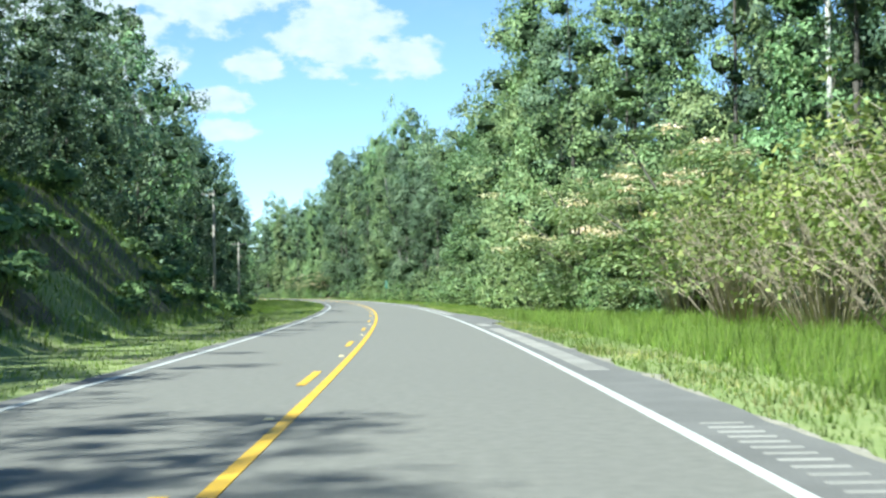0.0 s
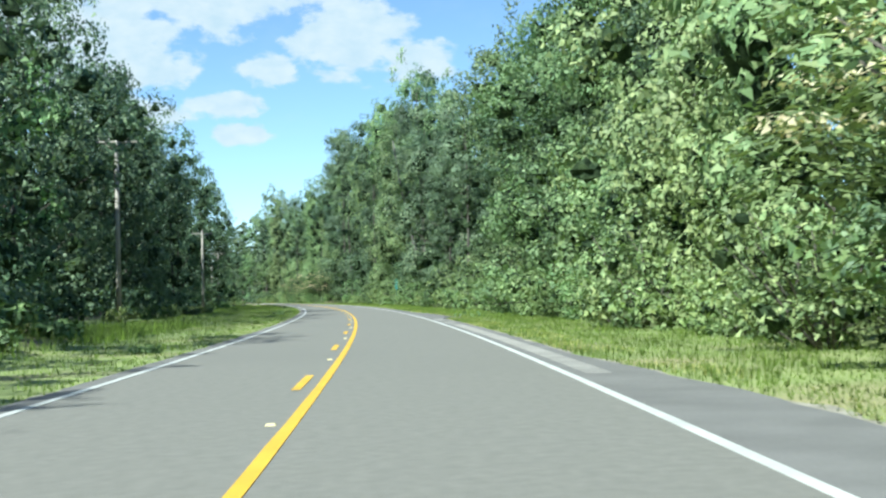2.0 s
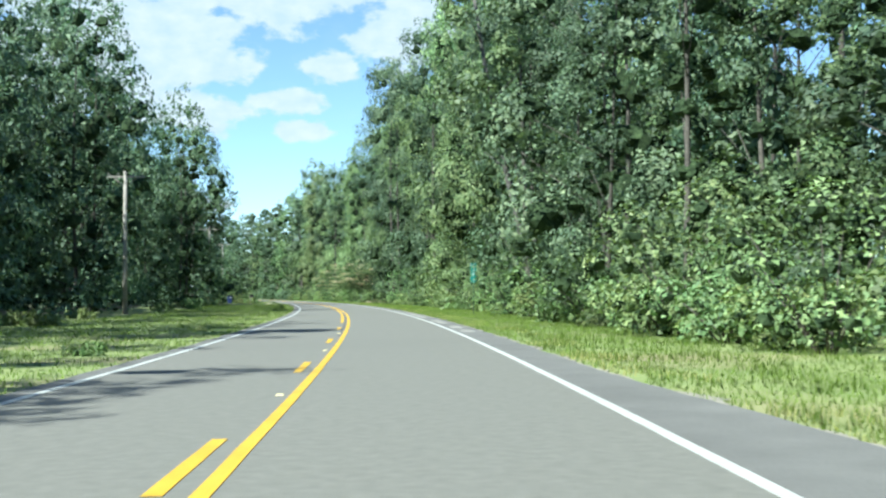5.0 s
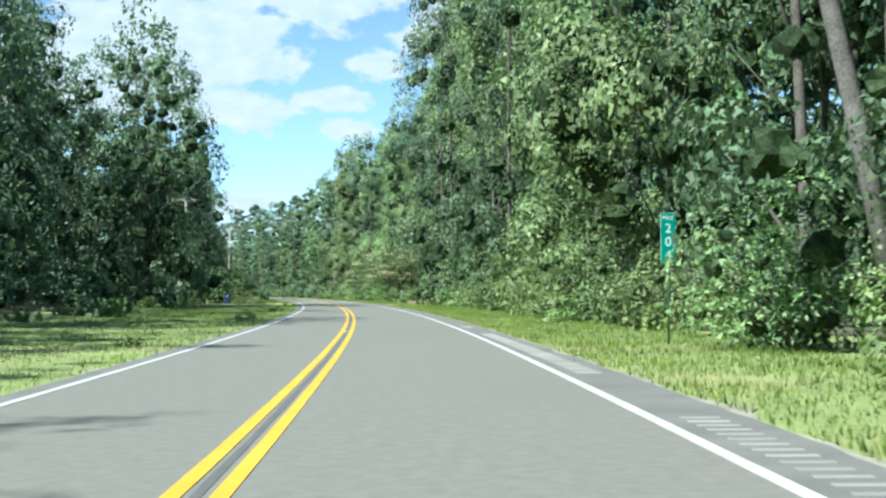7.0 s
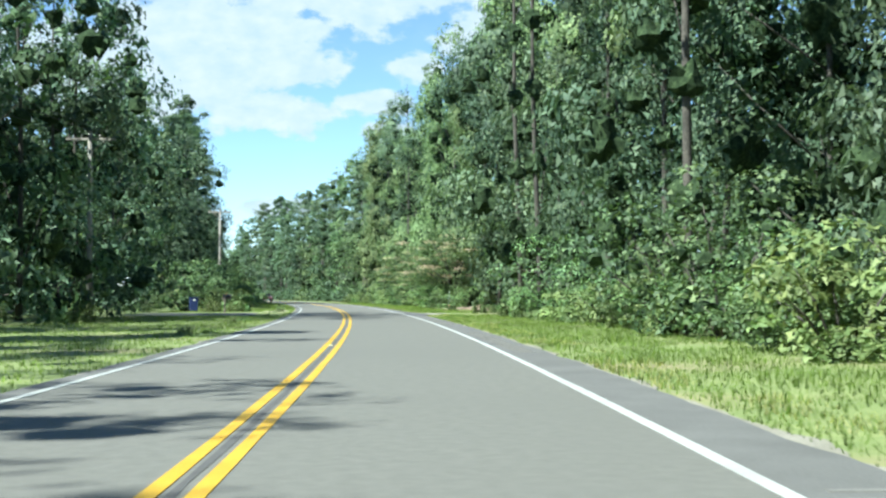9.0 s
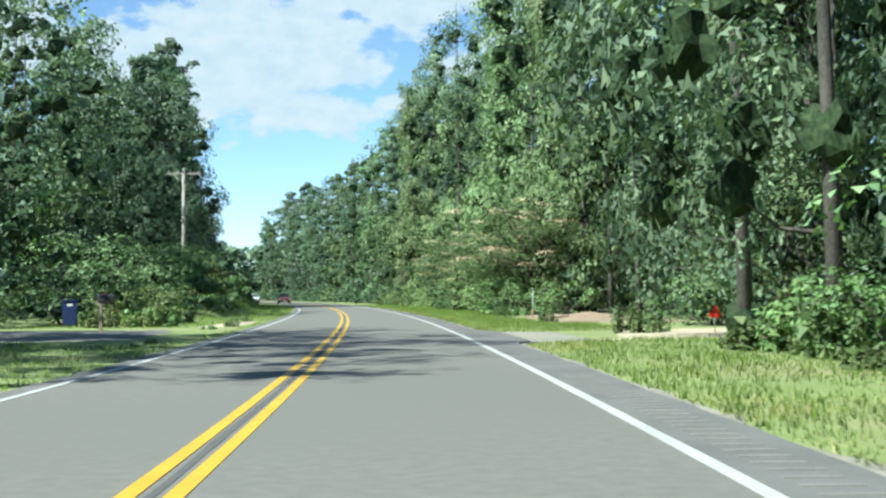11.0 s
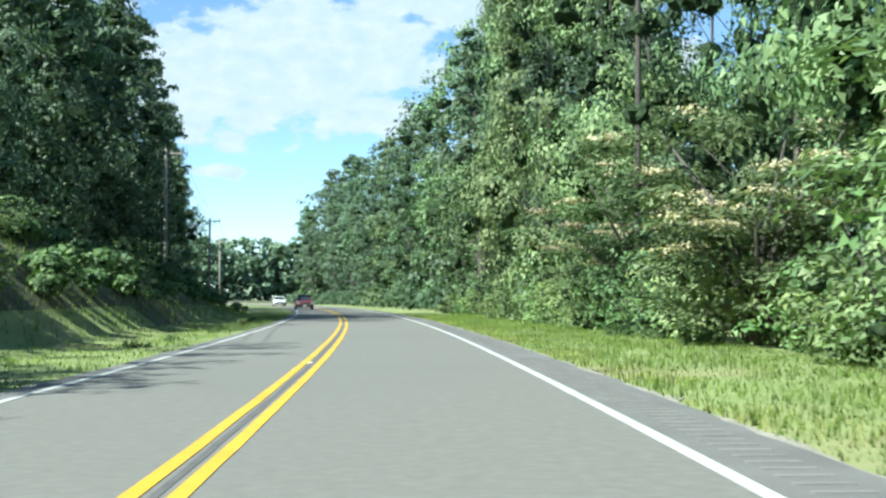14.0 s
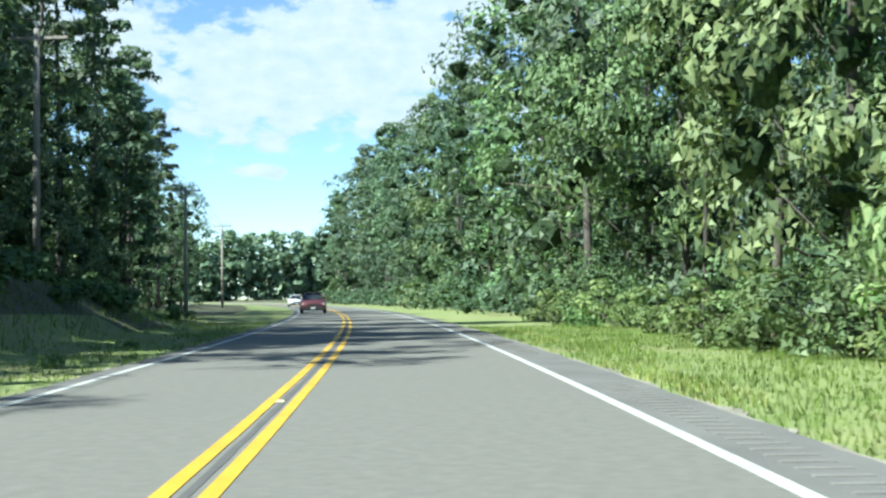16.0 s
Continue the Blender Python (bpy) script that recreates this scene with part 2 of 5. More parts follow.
# ---- building helpers ----
def mesh_of(name, verts, faces, mats=(), smooth_shade=False):
    me = bpy.data.meshes.new(name)
    me.from_pydata([tuple(v) for v in verts], [], faces)
    for m in mats:
        me.materials.append(m)
    if smooth_shade:
        me.polygons.foreach_set("use_smooth", [True] * len(me.polygons))
    me.update()
    return me


def loose_mesh(name, q, mat):
    """A mesh of loose faces from an array (n, corners, 3)."""
    n, c = q.shape[:2]
    me = bpy.data.meshes.new(name)
    me.vertices.add(n * c)
    me.vertices.foreach_set("co", np.ascontiguousarray(q, dtype=np.float32).ravel())
    me.loops.add(n * c)
    me.loops.foreach_set("vertex_index", np.arange(n * c, dtype=np.int32))
    me.polygons.add(n)
    me.polygons.foreach_set("loop_start", np.arange(0, n * c, c, dtype=np.int32))
    me.materials.append(mat)
    me.update(calc_edges=True)
    return me


def part(name, me, parent=None, label="", mat=None):
    ob = new(name, me)
    if mat:
        me.materials.append(mat)
    if parent:
        ob.parent = parent
    if label:
        ob["label"] = label
    return ob


def from_bm(name, bm, mat, smooth_shade=False):
    me = bpy.data.meshes.new(name)
    bm.to_mesh(me)
    bm.free()
    me.materials.append(mat)
    if smooth_shade:
        me.polygons.foreach_set("use_smooth", [True] * len(me.polygons))
    return me


def strip(name, s0, s1, off0, off1, z, step, mat, thick=0.0, wob0=0.0, wob1=0.0, seed=0.0):
    """A band along the road between two offsets (numbers or functions of s), with thickness and uneven edges."""
    n = max(2, int((s1 - s0) / step) + 1)
    vs, fs = [], []
    for i in range(n):
        s = s0 + (s1 - s0) * i / (n - 1)
        a = off0(s) if callable(off0) else off0
        b = off1(s) if callable(off1) else off1
        a += wob0 * (noise.noise((s * 0.6, seed, 1)) + 0.6 * noise.noise((s * 2.3, seed, 2)))
        b += wob1 * (noise.noise((s * 0.6, seed, 5)) + 0.6 * noise.noise((s * 2.3, seed, 6)))
        for o in ((a, b) if not thick else (a, a, b, b)):
            vs.append(at(s, o, z))
        if thick:
            vs[-4].z -= thick
            vs[-1].z -= thick
    k = 4 if thick else 2
    for i in range(n - 1):
        for j in range(k - 1):
            p = i * k + j
            fs.append((p, p + 1, p + k + 1, p + k))
    return mesh_of(name, vs, fs, [mat])


def tube(points, radii, sides=7):
    """Vertices and faces of a tapered tube through the points."""
    vs, fs = [], []
    for i, (p, r) in enumerate(zip(points, radii)):
        p = Vector(p)
        d = (Vector(points[min(i + 1, len(points) - 1)]) - Vector(points[max(i - 1, 0)])).normalized()
        u = d.cross(Vector((0.3, 0.9, 0.1)))
        u = (u if u.length > 0.05 else d.cross(Vector((1, 0, 0)))).normalized()
        v = d.cross(u)
        for k in range(sides):
            a = 2 * math.pi * k / sides
            vs.append(p + (u * math.cos(a) + v * math.sin(a)) * r)
    for i in range(len(points) - 1):
        for k in range(sides):
            a, b = i * sides + k, i * sides + (k + 1) % sides
            fs.append((a, b, b + sides, a + sides))
    fs.append(tuple(range(sides))[::-1])
    fs.append(tuple(range((len(points) - 1) * sides, len(points) * sides)))
    return vs, fs


class Bag:
    """Collects tubes and boxes into one mesh."""
    def __init__(self):
        self.v, self.f = [], []

    def add(self, vf):
        n = len(self.v)
        self.v += vf[0]
        self.f += [tuple(i + n for i in f) for f in vf[1]]
        return self

    def mesh(self, name, mat, smooth_shade=True):
        return mesh_of(name, self.v, self.f, [mat], smooth_shade)


# ---- ground, road and its markings ----
GROUND_OFFS = np.array([-220, -160, -120, -90, -70, -55, -45, -38, -32, -27, -23, -20, -18, -16.5, -15, -13.5, -12, -10.5, -9, -8, -7, -6.2, -5.6, -5.0, -1, 3.1, 3.7, 4.4, 5.2, 6, 7, 8, 9, 10.5, 12, 14, 17, 20, 24, 30, 38, 48, 60, 80, 110, 160, 220], float)
GROUND_Z = np.array([[gz(S_MIN + 2.5 * i, o) for o in GROUND_OFFS] for i in range(int((S_MAX - S_MIN) / 2.5) + 1)])


def make_ground():
    offs = GROUND_OFFS.tolist()
    ss = [S_MIN + 2.5 * i for i in range(int((S_MAX - S_MIN) / 2.5) + 1)]
    vs, fs = [], []
    for s, zs in zip(ss, GROUND_Z):
        for o, z in zip(offs, zs):
            vs.append(at(s, o, z))
    m, n = len(offs), len(ss)
    for i in range(n - 1):
        for j in range(m - 1):
            a = i * m + j
            fs.append((a, a + 1, a + m + 1, a + m))
    rim = [j for j in range(m)] + [i * m + m - 1 for i in range(1, n)] + [(n - 1) * m + j for j in range(m - 2, -1, -1)] + [i * m for i in range(n - 2, 0, -1)]
    c = at(200, 0)
    first = len(vs)
    for k in rim:
        d = (vs[k] - c)
        d.z = 0
        p = c + d.normalized() * 4500
        vs.append(Vector((p.x, p.y, -0.3)))
    for k in range(len(rim)):
        k2 = (k + 1) % len(rim)
        fs.append((rim[k], first + k, first + k2, rim[k2]))
    me = mesh_of("ground", vs, fs, [TURF, LITTER], True)
    wood = [0] * len(fs)
    for i in range(n - 1):
        for j in range(m - 1):
            o = offs[j] + 3.0 * noise.noise((ss[i] * 0.1, offs[j] * 0.2, 2.0))
            if o > 11.5 or o < (-9.6 if ss[i] < 70 or ss[i] > 240 else -18.5 if 195 > ss[i] or ss[i] > 226 else -23):
                wood[i * (m - 1) + j] = 1
    me.polygons.foreach_set("material_index", wood)
    ob = new("ground", me)
    bm = bmesh.new()
    bm.from_mesh(ob.data)
    bmesh.ops.recalc_face_normals(bm, faces=bm.faces)
    bm.to_mesh(ob.data)
    bm.free()
    tagged(ob, "mown green verge grass and woodland floor", "ground", kind="structure")


Y_R, Y_L, W_R, W_L, A_R, A_L = -1.13, -1.40, 2.11, -4.115, 2.99, -4.50


def flare(s):
    """Right edge of the paving, with the widened turn-offs."""
    return A_R + 0.6 * smooth(33.4, 35.2, s) * smooth(52, 42, s) + 0.6 * smooth(78.6, 80.4, s) * smooth(97, 86, s) + 0.5 * smooth(199.6, 201.0, s) * smooth(209, 206, s)


make_ground()
road = tagged(new("road", strip("road", S_MIN, S_MAX, W_L - 0.05, W_R + 0.05, 0.0, 1.0, ASPHALT, 0.12)), "worn grey asphalt two-lane road with painted lines", "road", kind="structure")
sh_r = tagged(new("pavement", strip("pavement", S_MIN, S_MAX, W_R + 0.05, flare, -0.004, 0.4, SHOULDER, 0.1, 0, 0.10, 1.0)), "dark rough asphalt road shoulder with crumbling edge", "shoulder", kind="structure")
sh_l = tagged(new("pavement", strip("pavement", S_MIN, S_MAX, A_L, W_L - 0.05, -0.004, 0.4, SHOULDER, 0.1, 0.10, 0, 2.0)), "narrow dark asphalt road shoulder with crumbling edge", "shoulder", kind="structure")
LINE_W = 0.057
for nm, o0, m, sa, sb in (("yellow_line", Y_R, YELLOW, S_MIN, S_MAX), ("white_line", W_R, WHITE, S_MIN, S_MAX), ("white_line", W_L, WHITE, S_MIN, S_MAX), ("yellow_line", Y_L, YELLOW, 119.8, S_MAX)):
    part(nm, strip(nm, sa, sb, o0 - LINE_W, o0 + LINE_W, 0.006, 1.0, m, 0.006, 0.008, 0.008, o0), road)

# ---- plants ----
def leaf_quads(rng, centres, radii, count, size, flat=0.75, lift=0.45, long=1.65, shell=0.6):
    """Loose leaves round clump centres: pointed blades, turned mostly outwards and up."""
    centres, radii = np.asarray(centres, float), np.asarray(radii, float)
    w = radii ** 2
    pick = rng.choice(len(centres), count, p=w / w.sum())
    d = rng.normal(size=(count, 3))
    d /= np.linalg.norm(d, axis=1)[:, None]
    upper = rng.random(count) < 0.62
    d[upper, 2] = np.abs(d[upper, 2])
    r = radii[pick] * (shell + (1 - shell) * rng.random(count)) ** 0.6
    p = centres[pick] + d * r[:, None] * np.array([1, 1, flat])
    n = d + np.array([0, 0, lift]) + rng.normal(size=(count, 3)) * 0.3
    n /= np.linalg.norm(n, axis=1)[:, None]
    u = np.cross(n, rng.normal(size=(count, 3)))
    u /= np.linalg.norm(u, axis=1)[:, None] + 1e-9
    v = np.cross(n, u)
    sz = size * (0.6 + 0.8 * rng.random(count))[:, None]
    a, b = u * sz * 0.5 * long, v * sz * 0.5
    droop = np.array([0, 0, -1]) * sz * 0.18
    return np.stack([p - a, p + b * 0.9 + a * 0.35, p + a * 0.55 - b * 0.9 + droop], axis=1)


def lump_shape(cuts):
    bm = bmesh.new()
    bmesh.ops.create_icosphere(bm, subdivisions=cuts, radius=1.0)
    v, f = np.array([tuple(p.co) for p in bm.verts]), np.array([[p.index for p in q.verts] for q in bm.faces])
    bm.free()
    return v, f


LUMPS = {1: lump_shape(1), 2: lump_shape(2)}


def shade_lumps(rng, centres, radii, cuts=2):
    """A crown's inner twigs as ragged lumps, one inside each clump, coloured dark for shade, in one mesh."""
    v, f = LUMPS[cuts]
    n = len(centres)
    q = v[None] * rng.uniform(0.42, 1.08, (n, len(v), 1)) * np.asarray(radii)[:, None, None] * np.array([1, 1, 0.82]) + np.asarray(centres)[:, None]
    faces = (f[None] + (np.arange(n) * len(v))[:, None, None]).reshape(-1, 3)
    return mesh_of("inner_growth", q.reshape(-1, 3), faces.tolist(), [INNER_SHADE], False)


def crown_leaves(rng, centres, radii, axis_xy, per, size):
    """The outer leaves of a crown in clumps: each clump breaks into sprays that lean outwards and up."""
    c, r = np.asarray(centres, float), np.asarray(radii, float)
    n = len(c)
    out = c[:, :2] - np.asarray(axis_xy)[None, :]
    out = np.c_[out / (np.linalg.norm(out, axis=1)[:, None] + 1e-6), np.zeros(n)]
    up = np.array([0, 0, 1.0])

    def away(which, o, u):
        d = rng.normal(size=(len(which), 3)) + out[which] * o + up * u
        return d / np.linalg.norm(d, axis=1)[:, None]

    own = np.repeat(np.arange(n), 8)
    d = away(own, 0.6, 0.2)
    bough = c[own] + d * (r[own] * rng.uniform(0.45, 0.85, len(own)))[:, None] * np.array([1, 1, 0.9])
    br = r[own] * rng.uniform(0.3, 0.55, len(own))
    pick = rng.choice(len(own), int(n * per * 1.35), p=br ** 2 / (br ** 2).sum())
    d = away(own[pick], 0.5, 0.3)
    p = bough[pick] + d * (br[pick] * rng.uniform(0.6, 1.15, len(pick)))[:, None] * np.array([1, 1, 0.75])
    rel = (p - c[own[pick]]) / np.array([1, 1, 0.82])
    shown = np.linalg.norm(rel, axis=1) > 0.42 * r[own[pick]]
    p, d, rel = p[shown], d[shown], rel[shown]
    normal = 0.6 * d + 0.6 * rel / np.linalg.norm(rel, axis=1)[:, None] + rng.normal(size=d.shape) * 0.3
    normal /= np.linalg.norm(normal, axis=1)[:, None]
    sz = size * rng.uniform(0.6, 1.4, len(p))
    u = np.cross(normal, rng.normal(size=normal.shape))
    u /= np.linalg.norm(u, axis=1)[:, None] + 1e-9
    a, b = u * (sz * 0.85)[:, None], np.cross(normal, u) * (sz * 0.5)[:, None]
    droop = np.array([0, 0, -0.2]) * sz[:, None]
    return np.stack([p - a, p + b * 0.9 + a * 0.3, p + a * 0.6 - b * 0.9 + droop], axis=1)


def envelope(kind, h):
    """Relative crown radius at the relative height h of the crown."""
    if kind == "oak":
        return math.sin(math.pi * min(1.0, 0.12 + 0.86 * h)) ** 0.6
    if kind == "wall":
        return (1.0 - 0.2 * h) * (1 - max(0.0, h - 0.62) ** 2 / 0.165) ** 0.5 if h < 1 else 0.1
    if kind == "tower":
        return (0.75 + 0.25 * math.sin(h * 9.0) * math.sin(h * 4.0 + 1.0)) * (1 - max(0.0, h - 0.7) ** 2 / 0.095) ** 0.5
    if kind == "tall":
        return (1 - h) ** 0.55 * (0.55 + 0.75 * min(1, h * 3))
    return math.sin(math.pi * min(1.0, 0.25 + 0.74 * h)) ** 0.8


def make_tree(seed, kind, height, radius, base, clumps, per, size, mat, clump=(0.8, 1.6), bark=BARK, cuts=2, gap=-0.06, lush=0.0):
    """A broadleaf tree: tapered trunk, limbs that reach the clumps, and a crown of loose leaves, fuller (lush) towards the open light on its -x side."""
    rng = np.random.default_rng(seed)
    root = new("tree")
    top = np.array([0.0, rng.normal() * 0.5, height * 0.93])
    bend = rng.normal(size=2) * 0.35
    def axis(f):
        return np.array([top[0] * f + bend[0] * math.sin(math.pi * f), top[1] * f + bend[1] * math.sin(math.pi * f), top[2] * f])
    tr = height * 0.0062 + 0.02
    bag = Bag().add(tube([axis(i / 7) - (np.array([0, 0, 0.4]) if i == 0 else 0) for i in range(8)], [tr * (1.35 if i == 0 else 1 - 0.88 * i / 7) for i in range(8)], 8))
    centres, radii = [], []
    for k in range(clumps):
        h = (k + rng.random()) / clumps
        e = envelope(kind, h) * radius
        a = k * 2.4 + rng.normal() * 0.5
        if rng.random() < lush:
            a = math.pi + rng.uniform(-1.9, 1.9)
        rr = e * (0.45 + 0.55 * math.sqrt(rng.random()))
        z = base * height + h * height * (1 - base)
        c = axis(min(1, z / height)) * np.array([1, 1, 0]) + np.array([rr * math.cos(a), rr * math.sin(a), z])
        if noise.noise((c[0] * 0.26 + seed, c[1] * 0.26, c[2] * 0.24)) < gap:
            continue
        centres.append(c)
        radii.append((clump[0] + (clump[1] - clump[0]) * rng.random()) * (1 - 0.35 * max(0.0, h - 0.7) / 0.3))
        if k % 3 == 1:
            f = max(0.08, z / height - 0.1 - 0.1 * rng.random())
            p0 = axis(min(f, 0.95))
            mid = (p0 * 0.5 + c * 0.5) + np.array([0, 0, -0.25 + 0.4 * rng.random()])
            bag.add(tube([p0, mid, c], [tr * 0.36 * (1.1 - f), tr * 0.24 * (1.1 - f), 0.015], 3))
    part("trunk", bag.mesh("trunk", bark), root)
    q = crown_leaves(rng, centres, radii, axis(0.6)[:2], per, size)
    q = q[q[:, :, 2].min(axis=1) > 0.0]
    # solid dark lumps along stem and clumps paint the shade inside the crown
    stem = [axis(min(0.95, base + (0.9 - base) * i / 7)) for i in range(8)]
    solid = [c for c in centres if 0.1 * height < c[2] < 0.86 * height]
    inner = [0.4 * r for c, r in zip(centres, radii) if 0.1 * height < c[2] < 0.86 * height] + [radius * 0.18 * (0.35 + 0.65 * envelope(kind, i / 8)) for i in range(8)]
    part("inner_growth", shade_lumps(rng, solid + stem, inner, cuts), root, "solid lumps of inner twigs, coloured dark to stand for shade")["kind"] = "stuff"
    part("crown", loose_mesh("crown", q, mat), root)
    return root


def make_pine(seed, height, radius, base, count, size, mat=LEAF_P, name="pine_tree"):
    """A loblolly pine: straight bare trunk, whorls of up-swept limbs with needle tufts."""
    rng = np.random.default_rng(seed)
    root = new(name)
    bend = rng.normal(size=2) * 0.4
    def axis(f):
        return np.array([bend[0] * f * f, bend[1] * f * f, height * f])
    tr = height * 0.0085 + 0.04
    bag = Bag().add(tube([axis(i / 8) - (np.array([0, 0, 0.4]) if i == 0 else 0) for i in range(9)], [tr * (1.25 if i == 0 else 1 - 0.86 * i / 8) for i in range(9)], 8))
    centres, radii = [], []
    n = int(34 * (1 - base) + 8)
    for k in range(n):
        h = (k + rng.random()) / n
        e = radius * ((1 - h) ** 0.6 * 0.95 + 0.12) * (0.55 + 0.6 * rng.random()) * (0.6 + 0.4 * min(1, h * 4))
        a = k * 2.4 + rng.normal() * 0.4
        f = base + h * (1 - base) * 0.97
        p0 = axis(f)
        tip = p0 + np.array([e * math.cos(a), e * math.sin(a), e * (0.1 + 0.35 * h)])
        bag.add(tube([p0, p0 * 0.5 + tip * 0.5 - np.array([0, 0, 0.12 * e]), tip], [tr * 0.3 * (1.15 - f), tr * 0.2 * (1.15 - f), 0.015], 3))
        for j in range(4):
            g = 0.45 + 0.6 * rng.random()
            c = p0 + (tip - p0) * g + rng.normal(size=3) * np.array([0.4, 0.4, 0.2]) * radius * 0.25
            centres.append(c)
            radii.append(0.35 + 0.4 * rng.random() * radius / 3)
    centres.append(axis(1.0))
    radii.append(0.7)
    for k in range(5):
        f, a = base * (0.35 + 0.6 * rng.random()), rng.random() * 6.28
        p0 = axis(f)
        bag.add(tube([p0, p0 + np.array([math.cos(a), math.sin(a), -0.15]) * (0.6 + 1.2 * rng.random())], [0.035, 0.012], 4))
    part("trunk", bag.mesh("trunk", BARK), root)
    part("crown", loose_mesh("crown", leaf_quads(rng, centres, radii, count, size, 0.5, 0.25, 2.8), mat), root)
    return root


def make_shrub(seed, height, radius, count, size, mat, name="shrub", stems=7):
    rng = np.random.default_rng(seed)
    root = new(name)
    bag, centres, radii = Bag(), [], []
    for k in range(stems):
        a, r = rng.random() * 6.28, radius * math.sqrt(rng.random())
        hh = height * (0.45 + 0.5 * rng.random()) * (1 - 0.35 * r / radius)
        p0 = np.array([math.cos(a) * 0.02, math.sin(a) * 0.02, -0.2])
        p1 = np.array([math.cos(a) * r, math.sin(a) * r, hh])
        bag.add(tube([p0, p0 * 0.4 + p1 * 0.6 + np.array([0, 0, 0.15]), p1], [0.035, 0.022, 0.008], 5))
        for g in (0.35, 0.7, 1.0):
            centres.append(p0 + (p1 - p0) * g + rng.normal(size=3) * 0.25 * radius * 0.5)
            radii.append(height * (0.16 + 0.14 * rng.random()))
    part("stem", bag.mesh("stem", BARK), root)
    # small lumps in the colour of shade fill the shrub
    part("inner_growth", shade_lumps(rng, centres, [0.27 * v for v in radii], 1), root, "solid lumps of inner twigs, coloured dark to stand for shade")["kind"] = "stuff"
    q = leaf_quads(rng, centres, radii, count, size, shell=0.8)
    part("foliage", loose_mesh("foliage", q[q[:, :, 2].min(axis=1) > -0.1], mat), root)
    return root


def make_mimosa(seed, height, radius, count, size):
    """A silk tree: low forked trunk, flat feathery tiers with pale pink bloom on top."""
    rng = np.random.default_rng(seed)
    root = new("mimosa_tree")
    bag, centres, radii, tops = Bag(), [], [], []
    for k in range(9):
        a = k * 2.4 + rng.normal() * 0.3
        r = radius * (0.45 + 0.55 * rng.random())
        hh = height * (0.5 + 0.45 * rng.random())
        tip = np.array([math.cos(a) * r, math.sin(a) * r, hh])
        p0 = np.array([0, 0, -0.3])
        bag.add(tube([p0, np.array([tip[0] * 0.25, tip[1] * 0.25, hh * 0.55]), tip], [0.13, 0.08, 0.02], 6))
        for j in range(7):
            c = tip * (0.55 + 0.5 * rng.random()) + rng.normal(size=3) * np.array([0.9, 0.9, 0.25]) * radius * 0.28
            c[2] = max(c[2], 0.6)
            centres.append(c)
            radii.append(radius * (0.20 + 0.12 * rng.random()))
            top_r = radii[-1]
            if j < 3:
                centres.append(np.array([tip[0] * (0.5 + 0.5 * rng.random()), tip[1] * (0.5 + 0.5 * rng.random()), hh * (0.15 + 0.4 * rng.random())]))
                radii.append(radius * (0.16 + 0.1 * rng.random()))
            if rng.random() < 0.6:
                tops.append(c + np.array([0, 0, top_r * 0.35]))
    part("trunk", bag.mesh("trunk", BARK), root)
    part("crown", loose_mesh("crown", leaf_quads(rng, centres, radii, count, size, 0.35, 1.6, 2.8), LEAF_M), root)
    q = leaf_quads(rng, tops, [radius * 0.2] * len(tops), int(count * 0.26), 0.12, 0.25, 1.0, 1.0, 0.1)
    part("blossom", loose_mesh("blossom", q, BLOOM), root, "pale pink powder-puff flowers")
    return root


rnd = random.Random(11)
KINDS = {}


def variants(key, items, label, category, group):
    for ob in items:
        tagged(ob, label, category, group)
    KINDS[key] = items


variants("near", [make_tree(100 + i, k, h, r, b, 54, 225, 0.15, m, (1.1, 2.2), gap=g, lush=0.7) for i, (k, h, r, b, m, g) in enumerate((
    ("wall", 17, 4.4, 0.03, LEAF_B, -0.12), ("wall", 20, 4.8, 0.04, LEAF_A, -0.12), ("oak", 18, 5.4, 0.06, LEAF_A, -0.1), ("tall", 19, 4.2, 0.03, LEAF_B, -0.1), ("wall", 15, 4.6, 0.02, LEAF_B, -0.1), ("oak", 21, 5.6, 0.10, LEAF_A, -0.1)))],
    "tall leafy green broadleaf tree with foliage to the ground", "tree", "roadside woodland trees")
variants("high", [make_tree(170 + i, "oak", h, r, 0.36, 44, 215, 0.15, m, (1.1, 2.2), gap=-0.14, lush=0.6) for i, (h, r, m) in enumerate(((21, 5.6, LEAF_B), (19, 5.2, LEAF_A)))],
    "spreading tree with a dark hollow under its crown", "tree", "roadside woodland trees")
HOLLOWS = ((86, 102), (136, 146), (166, 172), (181, 187), (211, 218), (223, 229), (280, 288))
variants("tower", [make_tree(150 + i, "tower", h, r, b, 48, 215, 0.14, m, (0.9, 1.7), gap=-0.1, lush=0.6) for i, (h, r, b, m) in enumerate((
    (18, 3.1, 0.01, LEAF_B), (20, 3.3, 0.02, LEAF_A), (16, 2.8, 0.01, LEAF_B), (19, 3.0, 0.06, LEAF_A)))],
    "tall narrow tree draped with green vines", "tree", "roadside woodland trees")
variants("mid", [make_tree(200 + i, k, h, r, b, 42, 76, 0.26, m, (1.2, 2.4), cuts=1, gap=-0.2) for i, (k, h, r, b, m) in enumerate((
    ("wall", 19, 4.6, 0.05, LEAF_A), ("oak", 20, 5.4, 0.10, LEAF_A), ("tall", 22, 4.4, 0.05, LEAF_B), ("wall", 17, 4.8, 0.03, LEAF_B), ("oak", 23, 5.6, 0.2, LEAF_A)))],
    "dense dark green broadleaf tree in the wood", "tree", "roadside woodland trees")
